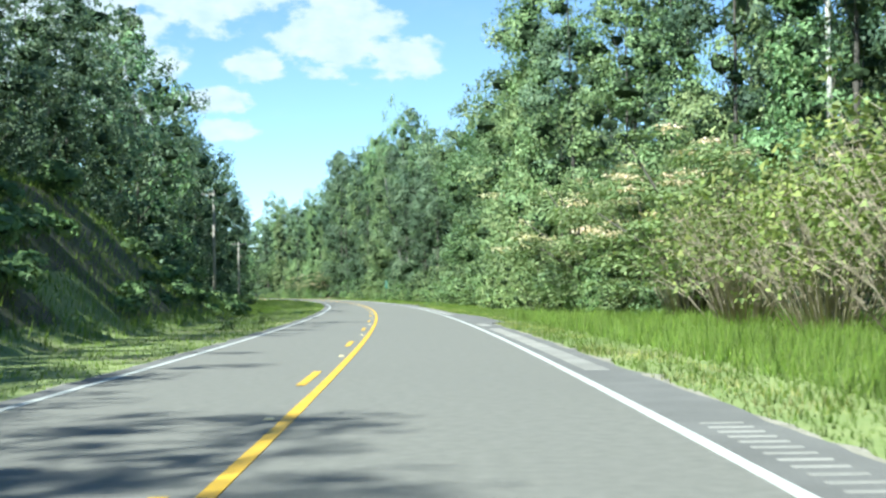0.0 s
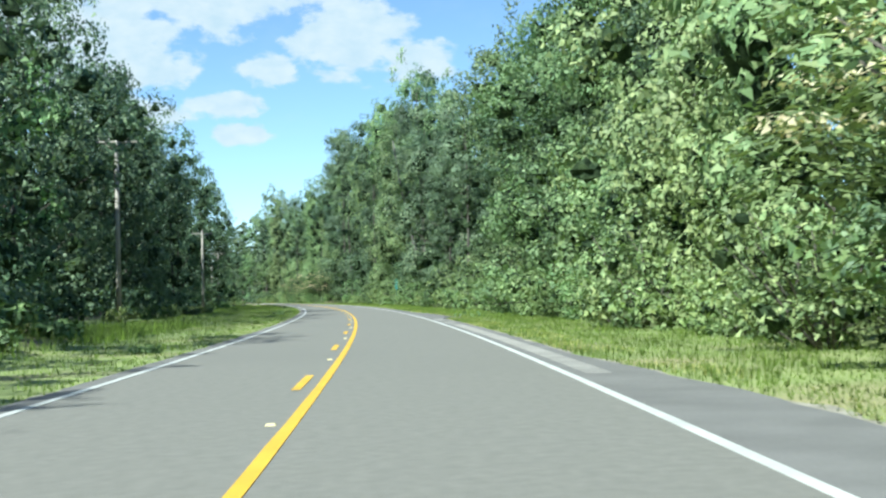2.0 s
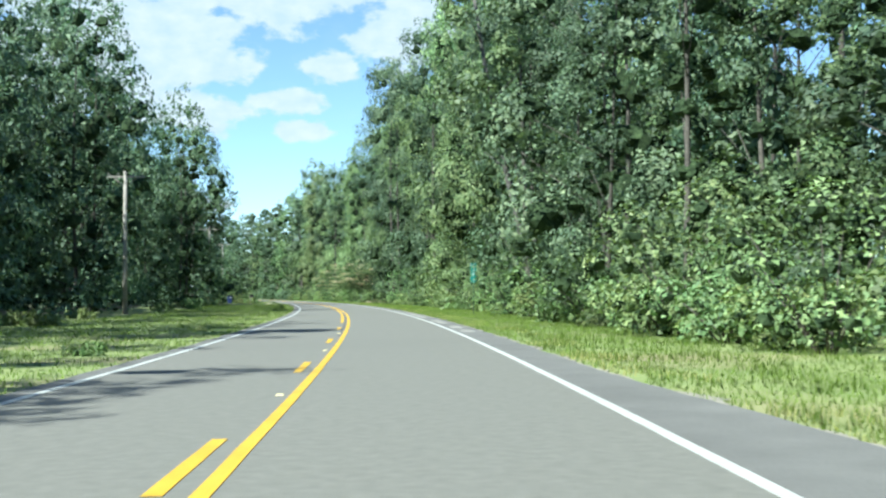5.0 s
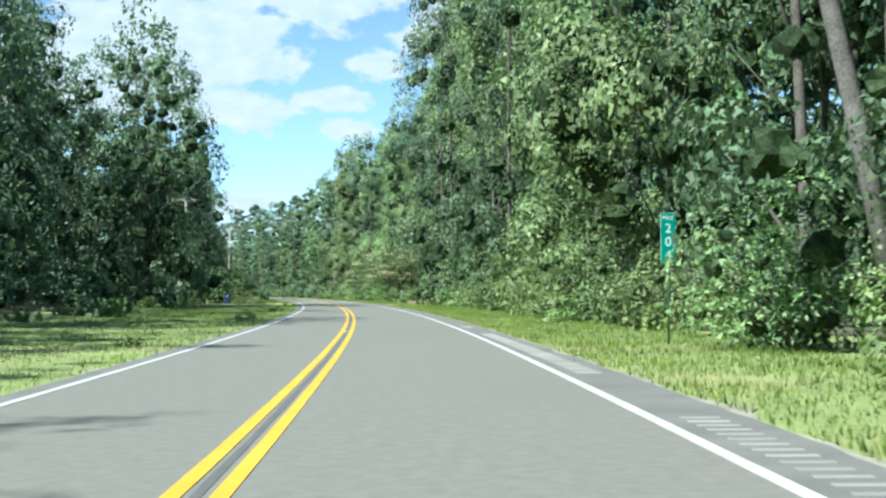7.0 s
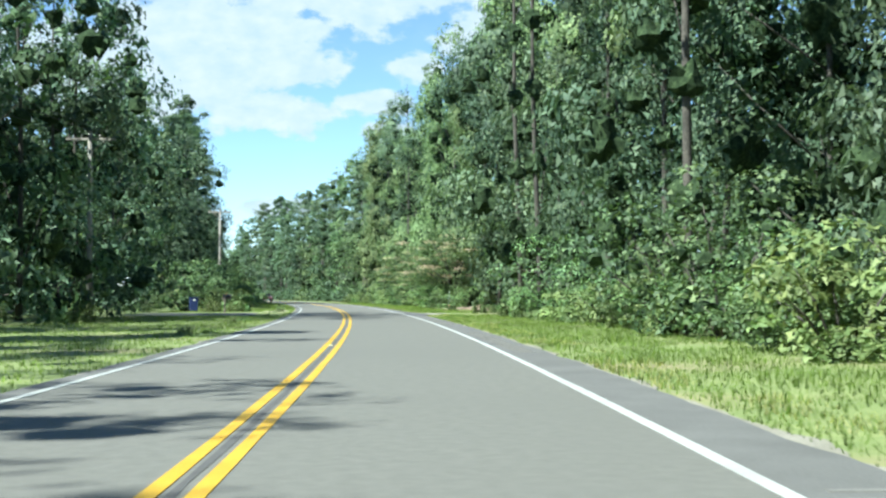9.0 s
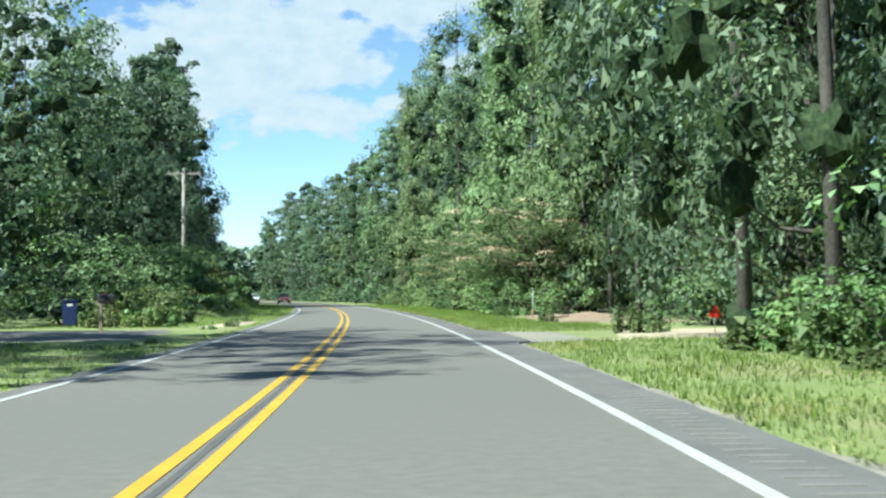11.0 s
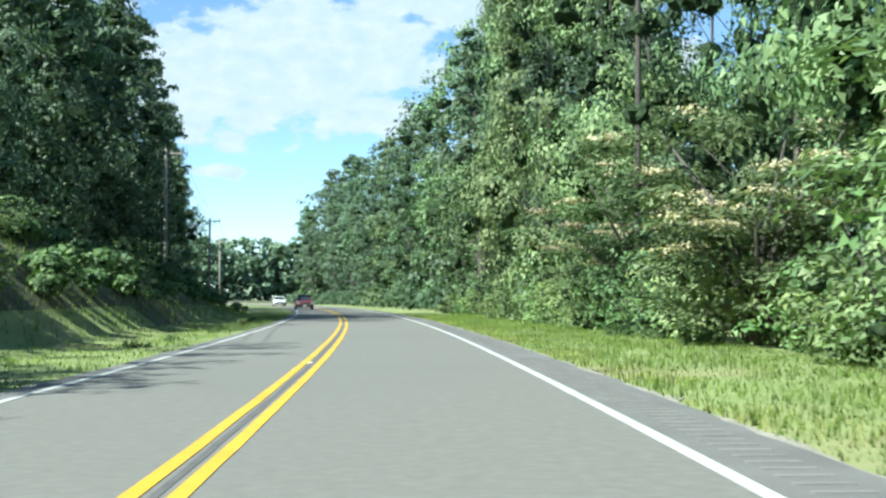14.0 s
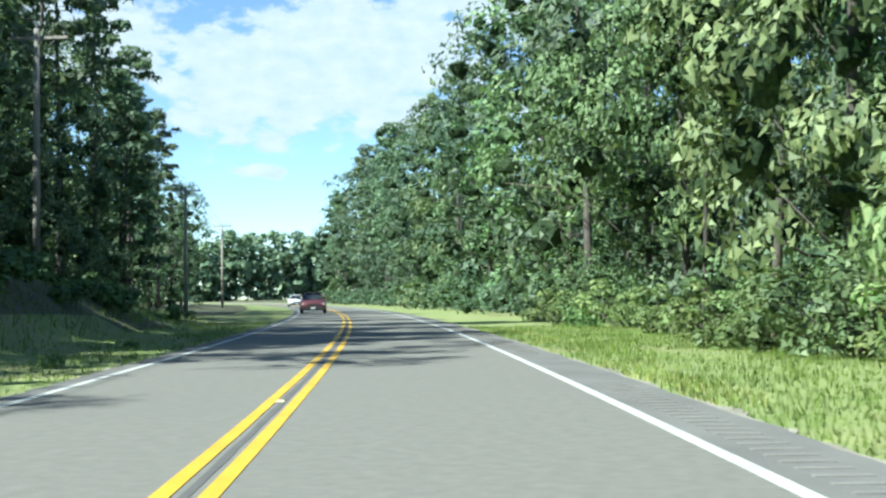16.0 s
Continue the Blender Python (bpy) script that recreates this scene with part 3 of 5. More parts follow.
variants("dense", [make_tree(250 + i, k, h, r, 0.04, 46, 104, 0.22, LEAF_A, (1.2, 2.3), cuts=1, gap=-0.16) for i, (k, h, r) in enumerate((("wall", 19, 4.8), ("oak", 20, 5.4), ("wall", 18, 4.6)))],
    "dense dark green tree with foliage to the ground", "tree", "roadside woodland trees")
variants("pine", [make_pine(400 + i, h, r, b, 2400, 0.3) for i, (h, r, b) in enumerate(((22, 3.4, 0.45), (24, 3.8, 0.5), (19, 3.2, 0.35), (17, 3.4, 0.15)))],
    "tall loblolly pine with bare trunk and tufted crown", "tree", "roadside pines")
variants("shrub", [make_shrub(500 + i, h, r, 1800, 0.115, m) for i, (h, r, m) in enumerate(((2.2, 1.8, LEAF_S), (3.2, 2.2, LEAF_S), (1.5, 1.6, LEAF_S), (4.2, 2.4, LEAF_B), (2.6, 2.0, LEAF_B)))],
    "bushy green roadside shrub at the wood's edge", "shrub", "roadside shrubs")
variants("mimosa", [make_mimosa(600 + i, h, r, 11000, 0.105) for i, (h, r) in enumerate(((6.0, 3.6), (7.5, 4.2)))],
    "feathery mimosa tree with pale pink blossom", "tree", "mimosa trees")
used = set()


def plant(key, s, off, scale=1.0, which=None, turn=None, tall=1.0, sink=0.1):
    """Sets one plant of a kind at its place on the ground; the first takes the original, the rest are copies."""
    items = KINDS[key]
    i = rnd.randrange(len(items)) if which is None else which
    ob = items[i]
    p = at(s, off, gz(s, off) - sink)
    a = rnd.random() * 6.28 if turn is None else turn
    if key in ("near", "high", "tower"):
        a = heading(s) + rnd.uniform(-0.7, 0.7)
    ob2 = ob if (key, i) not in used else copy_thing(ob, Matrix())
    used.add((key, i))
    ob2.matrix_basis = Matrix.LocRotScale(p, Euler((0, 0, a)), (scale, scale, scale * tall))
    return ob2


def dark_leaf(s):
    """Stretches of the right-hand wood where dark leaves stand for oaks in front and for deep shade."""
    return rnd.random() < (0.85 if 84 < s < 147 or 172 < s < 226 else 0.2)


def right_tall(s):
    """The right-hand wood stands lower where the walk begins and tallest beyond its middle."""
    return rnd.uniform(0.9, 1.1) + 0.38 * smooth(125, 160, s) - 0.1 * smooth(60, 90, s) * smooth(140, 115, s)


def pace(a, b):
    """A step along the road of a to b metres, in stations."""
    return rnd.uniform(a, b) / STATION


rnd.seed(20)
# right-hand wood: front rank along the verge in uneven groups, then deeper ranks
s = -14.0
while s < 296:
    u = rnd.random()
    far_back = (3.5 if s < 44 else 0) + (2.6 if 203 < s < 224 else 0)
    hollow = [h for h in HOLLOWS if h[0] < s < h[1]]
    if hollow:
        plant("high", s, rnd.uniform(13.0, 14.5) + far_back * 0.6, rnd.uniform(1.0, 1.15), tall=right_tall(s))
        s += pace(4.0, 5.5)
    elif s < -4:
        plant("mid", s, rnd.uniform(14, 17), rnd.uniform(0.9, 1.1))
        s += pace(4.5, 5.5)
    elif u < 0.46:
        plant("tower", s, rnd.uniform(8.8, 14.0) + far_back, rnd.uniform(0.9, 1.2), rnd.choice((1, 3) if dark_leaf(s) else (0, 2)), tall=right_tall(s))
        s += pace(2.8, 4.4)
    elif u < 0.86:
        plant("near", s, rnd.uniform(9.8, 16.0) + far_back, rnd.uniform(0.9, 1.2), rnd.choice((1, 2, 5) if dark_leaf(s) else (0, 3, 4)), tall=right_tall(s))
        s += pace(4.2, 6.2)
    else:
        plant("tower", s, rnd.uniform(8.4, 10.0) + far_back, rnd.uniform(0.75, 0.95), rnd.randrange(4))
        s += pace(2.8, 4)
    if rnd.random() < 0.2:
        s += pace(2.0, 3.4)
for a, b in HOLLOWS:
    for g in (0.15, 0.55, 0.95):
        plant("dense", a + (b - a) * g, 19.0, rnd.uniform(1.0, 1.1))
s = -20.0
while s < 330:
    plant("pine" if rnd.random() < 0.3 else "mid", s, rnd.uniform(18, 21.5) + (4 if s < 48 else 0), rnd.uniform(0.98, 1.15), tall=right_tall(s) * 1.05)
    s += pace(9, 13)
s = 296.0
while s < 446:
    k = "pine" if rnd.random() < 0.4 else "mid"
    plant(k, s, rnd.uniform(10.5, 14), rnd.uniform(1.02, 1.25))
    s += pace(6, 9)
rnd.seed(21)
# left-hand wood
def left_scale(s):
    """How tall the left-hand wood stands along the road."""
    for end, low, high in ((45, 0.86, 0.98), (92, 1.02, 1.16), (168, 0.98, 1.14), (202, 1.02, 1.16), (230, 0.85, 0.98), (242, 0.95, 1.05), (262, 0.76, 0.86), (272, 0.82, 0.92)):
        if s < end:
            return rnd.uniform(low, high)
    return rnd.uniform(1.05, 1.25)


s = -45.0
while s < 330:
    if not 202 < s < 224:
        k = "pine" if rnd.random() < (0.08 if s < 180 else 0.0 if s < 222 else 0.25) else "mid"
        k = "dense" if k == "mid" and 88 < s < 200 else k
        plant(k, s, -rnd.uniform(20, 23.0) + (0 if s < 2 else -1.8 if s < 74 else -2.2 if 95 < s < 188 else -1.2 if 236 < s < 272 else -3.0 if s > 236 else 0), left_scale(s), rnd.choice((0, 0, 3, 3, 2, 1)) if k == "mid" else rnd.randrange(3), tall=1.15 if 95 < s < 188 else 1.0)
    s += pace(5.0, 7.0)
s = 270.0
while s < 335:
    plant("mid", s, -rnd.uniform(22.5, 26), rnd.uniform(0.9, 1.05))
    s += pace(4.5, 6.0)
s = 330.0
while s < 420:
    plant("pine" if rnd.random() < 0.6 else "mid", s, -rnd.uniform(17, 22), rnd.uniform(0.95, 1.1) if s < 352 else rnd.uniform(0.75, 0.95))
    s += pace(8.0, 11.0)
rnd.seed(22)
# tall slim trees that stand nearer to the road and shade it
for s, o, k, h, kind in ((-6.6, -16.2, 0.82, 1.0, 2), (-3.2, -16.6, 0.82, 1.0, 2), (108.5, -18.4, 0.88, 1.12, 0), (112, -18.6, 0.88, 1.12, 1), (144.5, -18.2, 0.95, 1.2, 1), (149, -18.2, 0.95, 1.2, 0), (187, -16.6, 0.9, 1.2, 1), (191, -16.2, 0.92, 1.2, 2), (195, -15.4, 0.92, 1.2, 0), (198.5, -15.4, 0.9, 1.2, 1), (202, -16.6, 0.85, 1.22, 0), (266, -17.5, 0.85, 1.1, 0), (270, -17.0, 0.9, 1.1, 1), (275, -17.5, 0.9, 1.1, 2), (280, -17.0, 0.9, 1.1, 0), (286, -17.5, 0.9, 1.1, 1)):
    plant("mid" if kind == 2 else "dense", s, o, k, kind, tall=h)
for s, o, k, h in ((272, -18.5, 1.05, 1.06), (276, -17.2, 1.1, 1.06), (281, -18.0, 1.1, 1.06), (287, -17.5, 1.1, 1.06), (293, -19, 1.05, 1.08), (299, -18.5, 1.1, 1.06), (305, -20, 1.1, 1.06), (311, -18.8, 1.05, 1.04), (318, -19.5, 1.0, 1.1), (324, -18.5, 1.0, 1.06), (331, -18.0, 1.0, 1.0), (338, -18.5, 0.95, 1.0)):
    plant("pine", s, o, k, rnd.randrange(3), tall=h)
# small trees on the brow of the two cut banks, which shade their slopes
for s0, s1, off in ((-6, 50, -15.2), (256, 302, -14.6)):
    s = s0
    while s < s1:
        plant("dense", s, off - rnd.uniform(0, 1.2), rnd.uniform(0.5, 0.62), tall=rnd.uniform(0.95, 1.1))
        s += pace(4.5, 6.5)
rnd.seed(24)
# shrubs along the edges
s = -5.0
while s < 300:
    if not (196 < s < 211 or 6 < s < 36 or 281 < s < 287 or 214 < s < 229):
        plant("shrub", s, rnd.uniform(7.6, 9.8) + (2.0 if s < 40 else 0) + (2.5 if 210 < s < 223 else 0), rnd.uniform(0.6, 1.15))
    s += pace(1.5, 3.0)
rnd.seed(25)
# undergrowth that closes the foot of the woods, and low scrub on the two cut banks
thickets, scrub = [], []


def thicket(to, s, off, size, tall=1.0):
    """Leaf clumps of one bush, added to the joined undergrowth."""
    c = at(s, off, gz(s, off))
    for k in range(7):
        a, r = rnd.random() * 6.28, 2.0 * size * math.sqrt(rnd.random())
        to.append((c.x + math.cos(a) * r, c.y + math.sin(a) * r, c.z + size * tall * rnd.uniform(0.3, 2.9) * (1 - 0.2 * r / size), size * rnd.uniform(0.55, 0.95)))


s = -10.0
while s < 300:
    if not (150 < s < 182) or rnd.random() < 0.3:
        thicket(thickets, s, -rnd.uniform(16, 19), rnd.uniform(0.6, 1.0))
    s += pace(4, 7)
s = -20.0
while s < 320:
    if not 203 < s < 222:
        thicket(thickets, s, -rnd.uniform(20, 25), rnd.uniform(1.0, 1.5))
    s += pace(2.6, 4.2)
s = -10.0
while s < 440:
    if s < 300 and not [h for h in HOLLOWS if h[0] - 1 < s < h[1]]:
        thicket(thickets, s, rnd.uniform(11.5, 14), rnd.uniform(0.8, 1.3) if not 198 < s < 226 else 0.5)
    elif s > 300:
        thicket(thickets, s, rnd.uniform(7.8, 10.5), rnd.uniform(0.8, 1.2))
    if not [h for h in HOLLOWS if h[0] < s < h[1]]:
        thicket(thickets, s, rnd.uniform(15.5, 21), rnd.uniform(1.1, 1.6))
    s += pace(2.6, 4.0)
for s0, s1 in ((2, 66), (228, 300)):
    s = s0
    while s < s1:
        if s < 100:
            thicket(scrub, s, -rnd.uniform(8.4, 13.5), rnd.uniform(0.3, 0.75), rnd.uniform(0.3, 0.55))
        elif rnd.random() < 0.3 and s < 262:
            plant("shrub", s, -rnd.uniform(9.5, 13.5), rnd.uniform(0.5, 0.8), tall=rnd.uniform(0.45, 0.75))
        else:
            thicket(scrub, s, -rnd.uniform(8.8, 13.5), rnd.uniform(0.45, 0.75) * (0.6 if s > 262 else 1), rnd.uniform(0.3, 0.6))
        s += pace(0.9, 1.9) * (1.5 if s < 100 else 0.6)
rng = np.random.default_rng(41)
for pts, per, size, mat, label in ((thickets, 44, 0.2, LEAF_A, "dark green undergrowth at the foot of the wood"), (scrub, 70, 0.17, LEAF_S, "low weedy scrub on the cut bank")):
    pts = np.array(pts)
    # shade-coloured lumps inside the bushes, under the same label as their leaves
    inner = shade_lumps(rng, pts[:, :3], pts[:, 3] * 0.4, 1)
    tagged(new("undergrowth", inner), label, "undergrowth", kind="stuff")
    tagged(new("undergrowth", loose_mesh("undergrowth", leaf_quads(rng, pts[:, :3], pts[:, 3], len(pts) * per, size), mat)), label, "undergrowth", kind="stuff")
rnd.seed(26)
# the deep wood behind the belts on both sides and beyond the bend
centres = []
for s in range(-60, 470, 5):
    for o in (26, 31, 38, 48, -27, -32, -39, -48):
        p = at(s + rnd.uniform(-3, 3), o + rnd.uniform(-3, 3), 0)
        centres.append((p.x, p.y, rnd.uniform(15, 20) if o > 0 else rnd.uniform(13, 17)))
clumps = [(x + rnd.uniform(-3.4, 3.4), y + rnd.uniform(-3.4, 3.4), h * (0.08 + 0.9 * rnd.random()), rnd.uniform(1.6, 2.8)) for x, y, h in centres for k in range(11)]
clumps = np.array(clumps)
tagged(new("far_woods", loose_mesh("far_woods", leaf_quads(rng, clumps[:, :3], clumps[:, 3], len(clumps) * 20, 0.9), LEAF_A)), "dense green woodland behind the roadside trees", "woods", kind="stuff")
belt = [(-400 + i * 5.0 + rnd.uniform(-2, 2), 635 + i * 4.6 + row * 9 + rnd.uniform(-3, 3), rnd.uniform(0.02, 0.98) * rnd.uniform(19, 25), rnd.uniform(2.2, 3.4)) for row in range(4) for i in range(90) for k in range(13)]
belt = np.array(belt)
tagged(new("far_woods", loose_mesh("far_woods", leaf_quads(rng, belt[:, :3], belt[:, 3], len(belt) * 22, 1.7), LEAF_A)), "distant woodland beyond the bend of the road", "woods", kind="stuff")
rnd.seed(27)
# the big bright bush beside the drive
for s, o, k in ((217.5, -12.5, 1.1), (220, -10.8, 1.0), (223, -12.6, 1.25), (226, -11, 1.0), (229, -12.4, 1.1), (232.5, -11.4, 0.9), (236, -12, 0.95), (214.5, -15.5, 1.0), (240, -11.5, 0.8)):
    plant("shrub", s, o, k, 3 if k > 1.05 else 1, tall=0.85)
plant("pine", 206, -19.5, 0.78, 3)
plant("pine", 215, -18.8, 0.8, 3)
plant("mimosa", 46, 9.6, 1.0, 1)
plant("mimosa", 39, 10.2, 1.0, 0)
plant("mimosa", 33, 10.0, 0.95, 1)
plant("mimosa", 231.5, 9.6, 1.0, 1)
plant("mimosa", 236, 9.2, 1.0, 0)
plant("mimosa", 247, 8.8, 0.95, 0)
for s, o, k in ((230.5, 8.6, 1.0), (233, 7.9, 1.15), (235.5, 8.2, 1.0), (226, 9.6, 0.9), (241, 8.4, 0.9), (158, 8.8, 1.0), (161, 9.4, 1.2), (164.5, 8.8, 1.0), (168, 9.6, 0.9), (171.5, 9.2, 0.9)):
    plant("shrub", s, o, k, 0 if k < 1.1 else 1)
plant("mimosa", 258, 9.2, 1.0, 0)


# ---- grass ----
def bare(s, off):
    """Where drives and bare soil leave no grass."""
    right = off > 3 and abs(s - 203.8 - (off - 3.5) * 0.35) < 3.4 - 0.2 * min(off - 3.5, 7)
    left = off < -5 and (201.5 < s < 213.5 or (213.4 < s < 222 and off > -6.9 + (s - 213.4) * 0.17))
    return right or left or (216.5 < s < 230.5 and off > 7.1)


def on_ground(ss, oo):
    """Places on the ground's own sheet for arrays of stations and offsets."""
    i = np.clip(((ss - S_MIN) / 2.5).astype(int), 0, len(GROUND_Z) - 2)
    j = np.clip(np.searchsorted(GROUND_OFFS, oo) - 1, 0, len(GROUND_OFFS) - 2)
    u, v = (ss - S_MIN) / 2.5 - i, (oo - GROUND_OFFS[j]) / (GROUND_OFFS[j + 1] - GROUND_OFFS[j])
    z = (GROUND_Z[i, j] * (1 - v) + GROUND_Z[i, j + 1] * v) * (1 - u) + (GROUND_Z[i + 1, j] * (1 - v) + GROUND_Z[i + 1, j + 1] * v) * u
    a = np.radians(H0 + H1 * np.maximum(-40, ss) + H2 * np.maximum(-40, ss) ** 2)
    return np.stack([np.interp(ss, LINE[:, 0], LINE[:, 1]) + np.cos(a) * oo, np.interp(ss, LINE[:, 0], LINE[:, 2]) + np.sin(a) * oo, z], 1)


def make_grass(label, s0, s1, o0, o1, density, tall, seed, wide=0.011, mat=GRASS, thin=-0.55):
    """Upright bent blades in uneven tufts."""
    rng = np.random.default_rng(seed)
    n = int((s1 - s0) * STATION * abs(o1 - o0) * density)
    ss, oo = rng.uniform(s0, s1, n), rng.uniform(o0, o1, n)
    keep = np.array([noise.noise((a * 0.35, b * 0.5, 7.0 + seed)) > thin and not bare(a, b) and (b < 0 or b > flare(a) + 0.12) for a, b in zip(ss, oo)])
    ss, oo = ss[keep], oo[keep]
    n = len(ss)
    p = on_ground(ss, oo) - np.array([0, 0, 0.01])
    tuft = np.array([noise.noise((u * 0.5, v * 0.8, 9.0)) + 0.7 * noise.noise((u * 3.1, v * 2.3, 5.0)) for u, v in zip(ss, oo)])
    hh = tall * rng.uniform(0.55, 1.25, n) * np.clip(0.9 + 0.75 * tuft, 0.3, 1.8)
    a = rng.random(n) * 6.28
    d, side = np.stack([np.cos(a), np.sin(a), 0 * a], 1), np.stack([-np.sin(a), np.cos(a), 0 * a], 1)
    w = (wide * rng.uniform(0.7, 1.5, n))[:, None]
    up = np.array([0, 0, 1.0])
    tip = p + up * hh[:, None] * 0.95 + d * (hh * rng.uniform(0.1, 0.65, n))[:, None]
    me = loose_mesh("grass", np.stack([tip, p + side * w, p - side * w], 1), mat)
    nrm = np.repeat(d * 0.35 + up * 0.9 + rng.normal(size=(n, 3)) * 0.18, 3, axis=0)
    me.normals_split_custom_set_from_vertices((nrm / np.linalg.norm(nrm, axis=1)[:, None]).tolist())
    tagged(new("grass", me), label, "grass", kind="stuff")


make_grass("bright green roadside grass on the verge", -2, 290, 3.1, 8.2, 84, 0.125, 1, 0.010)
make_grass("dry yellowish grass along the paving's edge", -2, 290, 3.1, 4.4, 60, 0.11, 6, 0.010, DRYGRASS, 0.0)
make_grass("mown green grass on the far verge", 4, 300, -14.0, -4.6, 40, 0.10, 2, 0.012)
make_grass("rough long grass on the cut bank", 0, 78, -15.0, -8.0, 26, 0.42, 3, 0.016)
make_grass("tall lush grass before the brush", -2, 42, 4.6, 11.0, 62, 0.42, 4, 0.014)
make_grass("rough long grass on the lower bank", 226, 305, -14.0, -8.0, 9, 0.34, 5, 0.016)


# ---- utility poles ----
def make_pole(height, arm=True):
    root = new("utility_pole")
    part("pole", Bag().add(tube([(0, 0, -0.5), (0, 0, height * 0.5), (0, 0, height)], [0.17, 0.14, 0.105], 12)).mesh("pole", POLEWOOD), root)
    if arm:
        bm = bmesh.new()
        bmesh.ops.create_cube(bm, size=1, matrix=Matrix.Translation((0, 0.13, height - 0.35)) @ Matrix.Diagonal((2.4, 0.1, 0.12, 1)))
        bmesh.ops.bevel(bm, geom=bm.edges[:], offset=0.012, segments=1, affect="EDGES")
        part("crossarm", from_bm("crossarm", bm, POLEWOOD), root)
        for x in (-1.05, -0.45, 0.45, 1.05):
            b = Bag().add(tube([(x, 0.13, height - 0.3), (x, 0.13, height - 0.18), (x, 0.13, height - 0.1)], [0.025, 0.05, 0.03], 8))
            part("insulator", b.mesh("insulator", PALE), root)
        for sx in (-1, 1):
            b = Bag().add(tube([(sx * 0.75, 0.13, height - 0.4), (0, 0.12, height - 1.0)], [0.02, 0.02], 6))
            part("brace", b.mesh("brace", POLEWOOD), root)
    return root


POLES = [(91.8, -15.0, 11.0), (143.0, -14.9, 8.9), (193.6, -13.7, 9.0), (244.9, -12.0, 9.9), (292.6, -13.3, 11.6), (332.1, -13.1, 10.0), (377.0, -12.0, 10.5)]
POLES = [(*at(s, o).xy, h) for s, o, h in POLES]
for x, y, h in POLES:
    p = tagged(make_pole(h), "weathered wooden utility pole with a crossarm", "utility pole", "poles along the road")
    p.matrix_basis = pose(x, y, 0.1, 0, 0, 8)


# ---- road details ----
for s in [4.25 + 8.42 * i for i in range(14)]:
    part("yellow_dash", strip("yellow_dash", s - 1.05, s + 1.05, Y_L - LINE_W, Y_L + LINE_W, 0.006, 0.5, YELLOW, 0.006, 0.01, 0.01, s), road)
part("seam", strip("seam", 108, 300, -1.30, -1.235, 0.003, 0.5, SEAM, 0.0, 0.025, 0.02, 4.0), road)
bm = bmesh.new()
bmesh.ops.create_cube(bm, size=1, matrix=Matrix.Diagonal((0.1, 0.1, 0.018, 1)))
for v in bm.verts:
    if v.co.z > 0:
        v.co.x *= 0.7
        v.co.y *= 0.5
MARKER = from_bm("road_marker", bm, surface("marker_plastic", (0.5, 0.42, 0.2), (0.7, 0.6, 0.35), 8, 60, 0.4, 0.0))
for s in [8.5 + 8.42 * i for i in range(13)] + [142.2, 167.7, 193.2, 216.4, 241.0, 265.0]:
    part("road_marker", MARKER, road).matrix_basis = Matrix.Translation(at(s, -1.30, 0.012)) @ Matrix.Rotation(heading(s), 4, "Z")


def make_rumble():
    """Milled rumble bars in the shoulder, in groups with short gaps: near ones single pieces, far ones joined."""
    bm = bmesh.new()
    bmesh.ops.create_cube(bm, size=1, matrix=Matrix.Diagonal((0.366, 0.075, 0.012, 1)))
    for v in bm.verts:
        if v.co.z > 0:
            v.co.x *= 0.96
            v.co.y *= 0.7
    bar = from_bm("rumble_bar", bm, PALE)
    n, far = 0, Bag()
    for g0, g1 in ((0.0, 9.2), (14.5, 29.6), (32.0, 34.2), (47.8, 69.6), (71.6, 73.0), (75.8, 77.8), (111.4, 113.0), (114.6, 116.8), (119.6, 124.4), (129, 141.4), (146, 153.2), (166, 176), (183, 192.6), (206, 212), (215.6, 218.4), (228, 243.3), (246.8, 256), (259, 268), (274, 290)):
        s = max(0.0, g0 - 1.1)
        while s < g1 - 1.1:
            m = Matrix.Translation(at(s, 2.55, 0.001)) @ Matrix.Rotation(heading(s), 4, "Z")
            if n < 300:
                part("rumble_bar", bar, sh_r).matrix_basis = m
            else:
                far.add(([m @ Vector((x * 0.366, y * 0.075, z * 0.012)) for z in (-0.5, 0.5) for y in (-0.5, 0.5) for x in (-0.5, 0.5)], [(4, 5, 7, 6), (0, 1, 5, 4), (1, 3, 7, 5), (3, 2, 6, 7), (2, 0, 4, 6)]))
            n += 1
            s += 0.247
    tagged(part("rumble_bars", far.mesh("rumble_bars", PALE, False), sh_r), kind="stuff")


make_rumble()

# ---- edges, drives and bare soil ----
GRAVEL = surface("pale_gravel", (0.19, 0.175, 0.135), (0.36, 0.33, 0.27), 1.5, 40, 0.95, 0.5)
DIRT = surface("dry_red_brown_dirt", (0.21, 0.145, 0.09), (0.38, 0.29, 0.20), 0.9, 25, 0.95, 0.8)


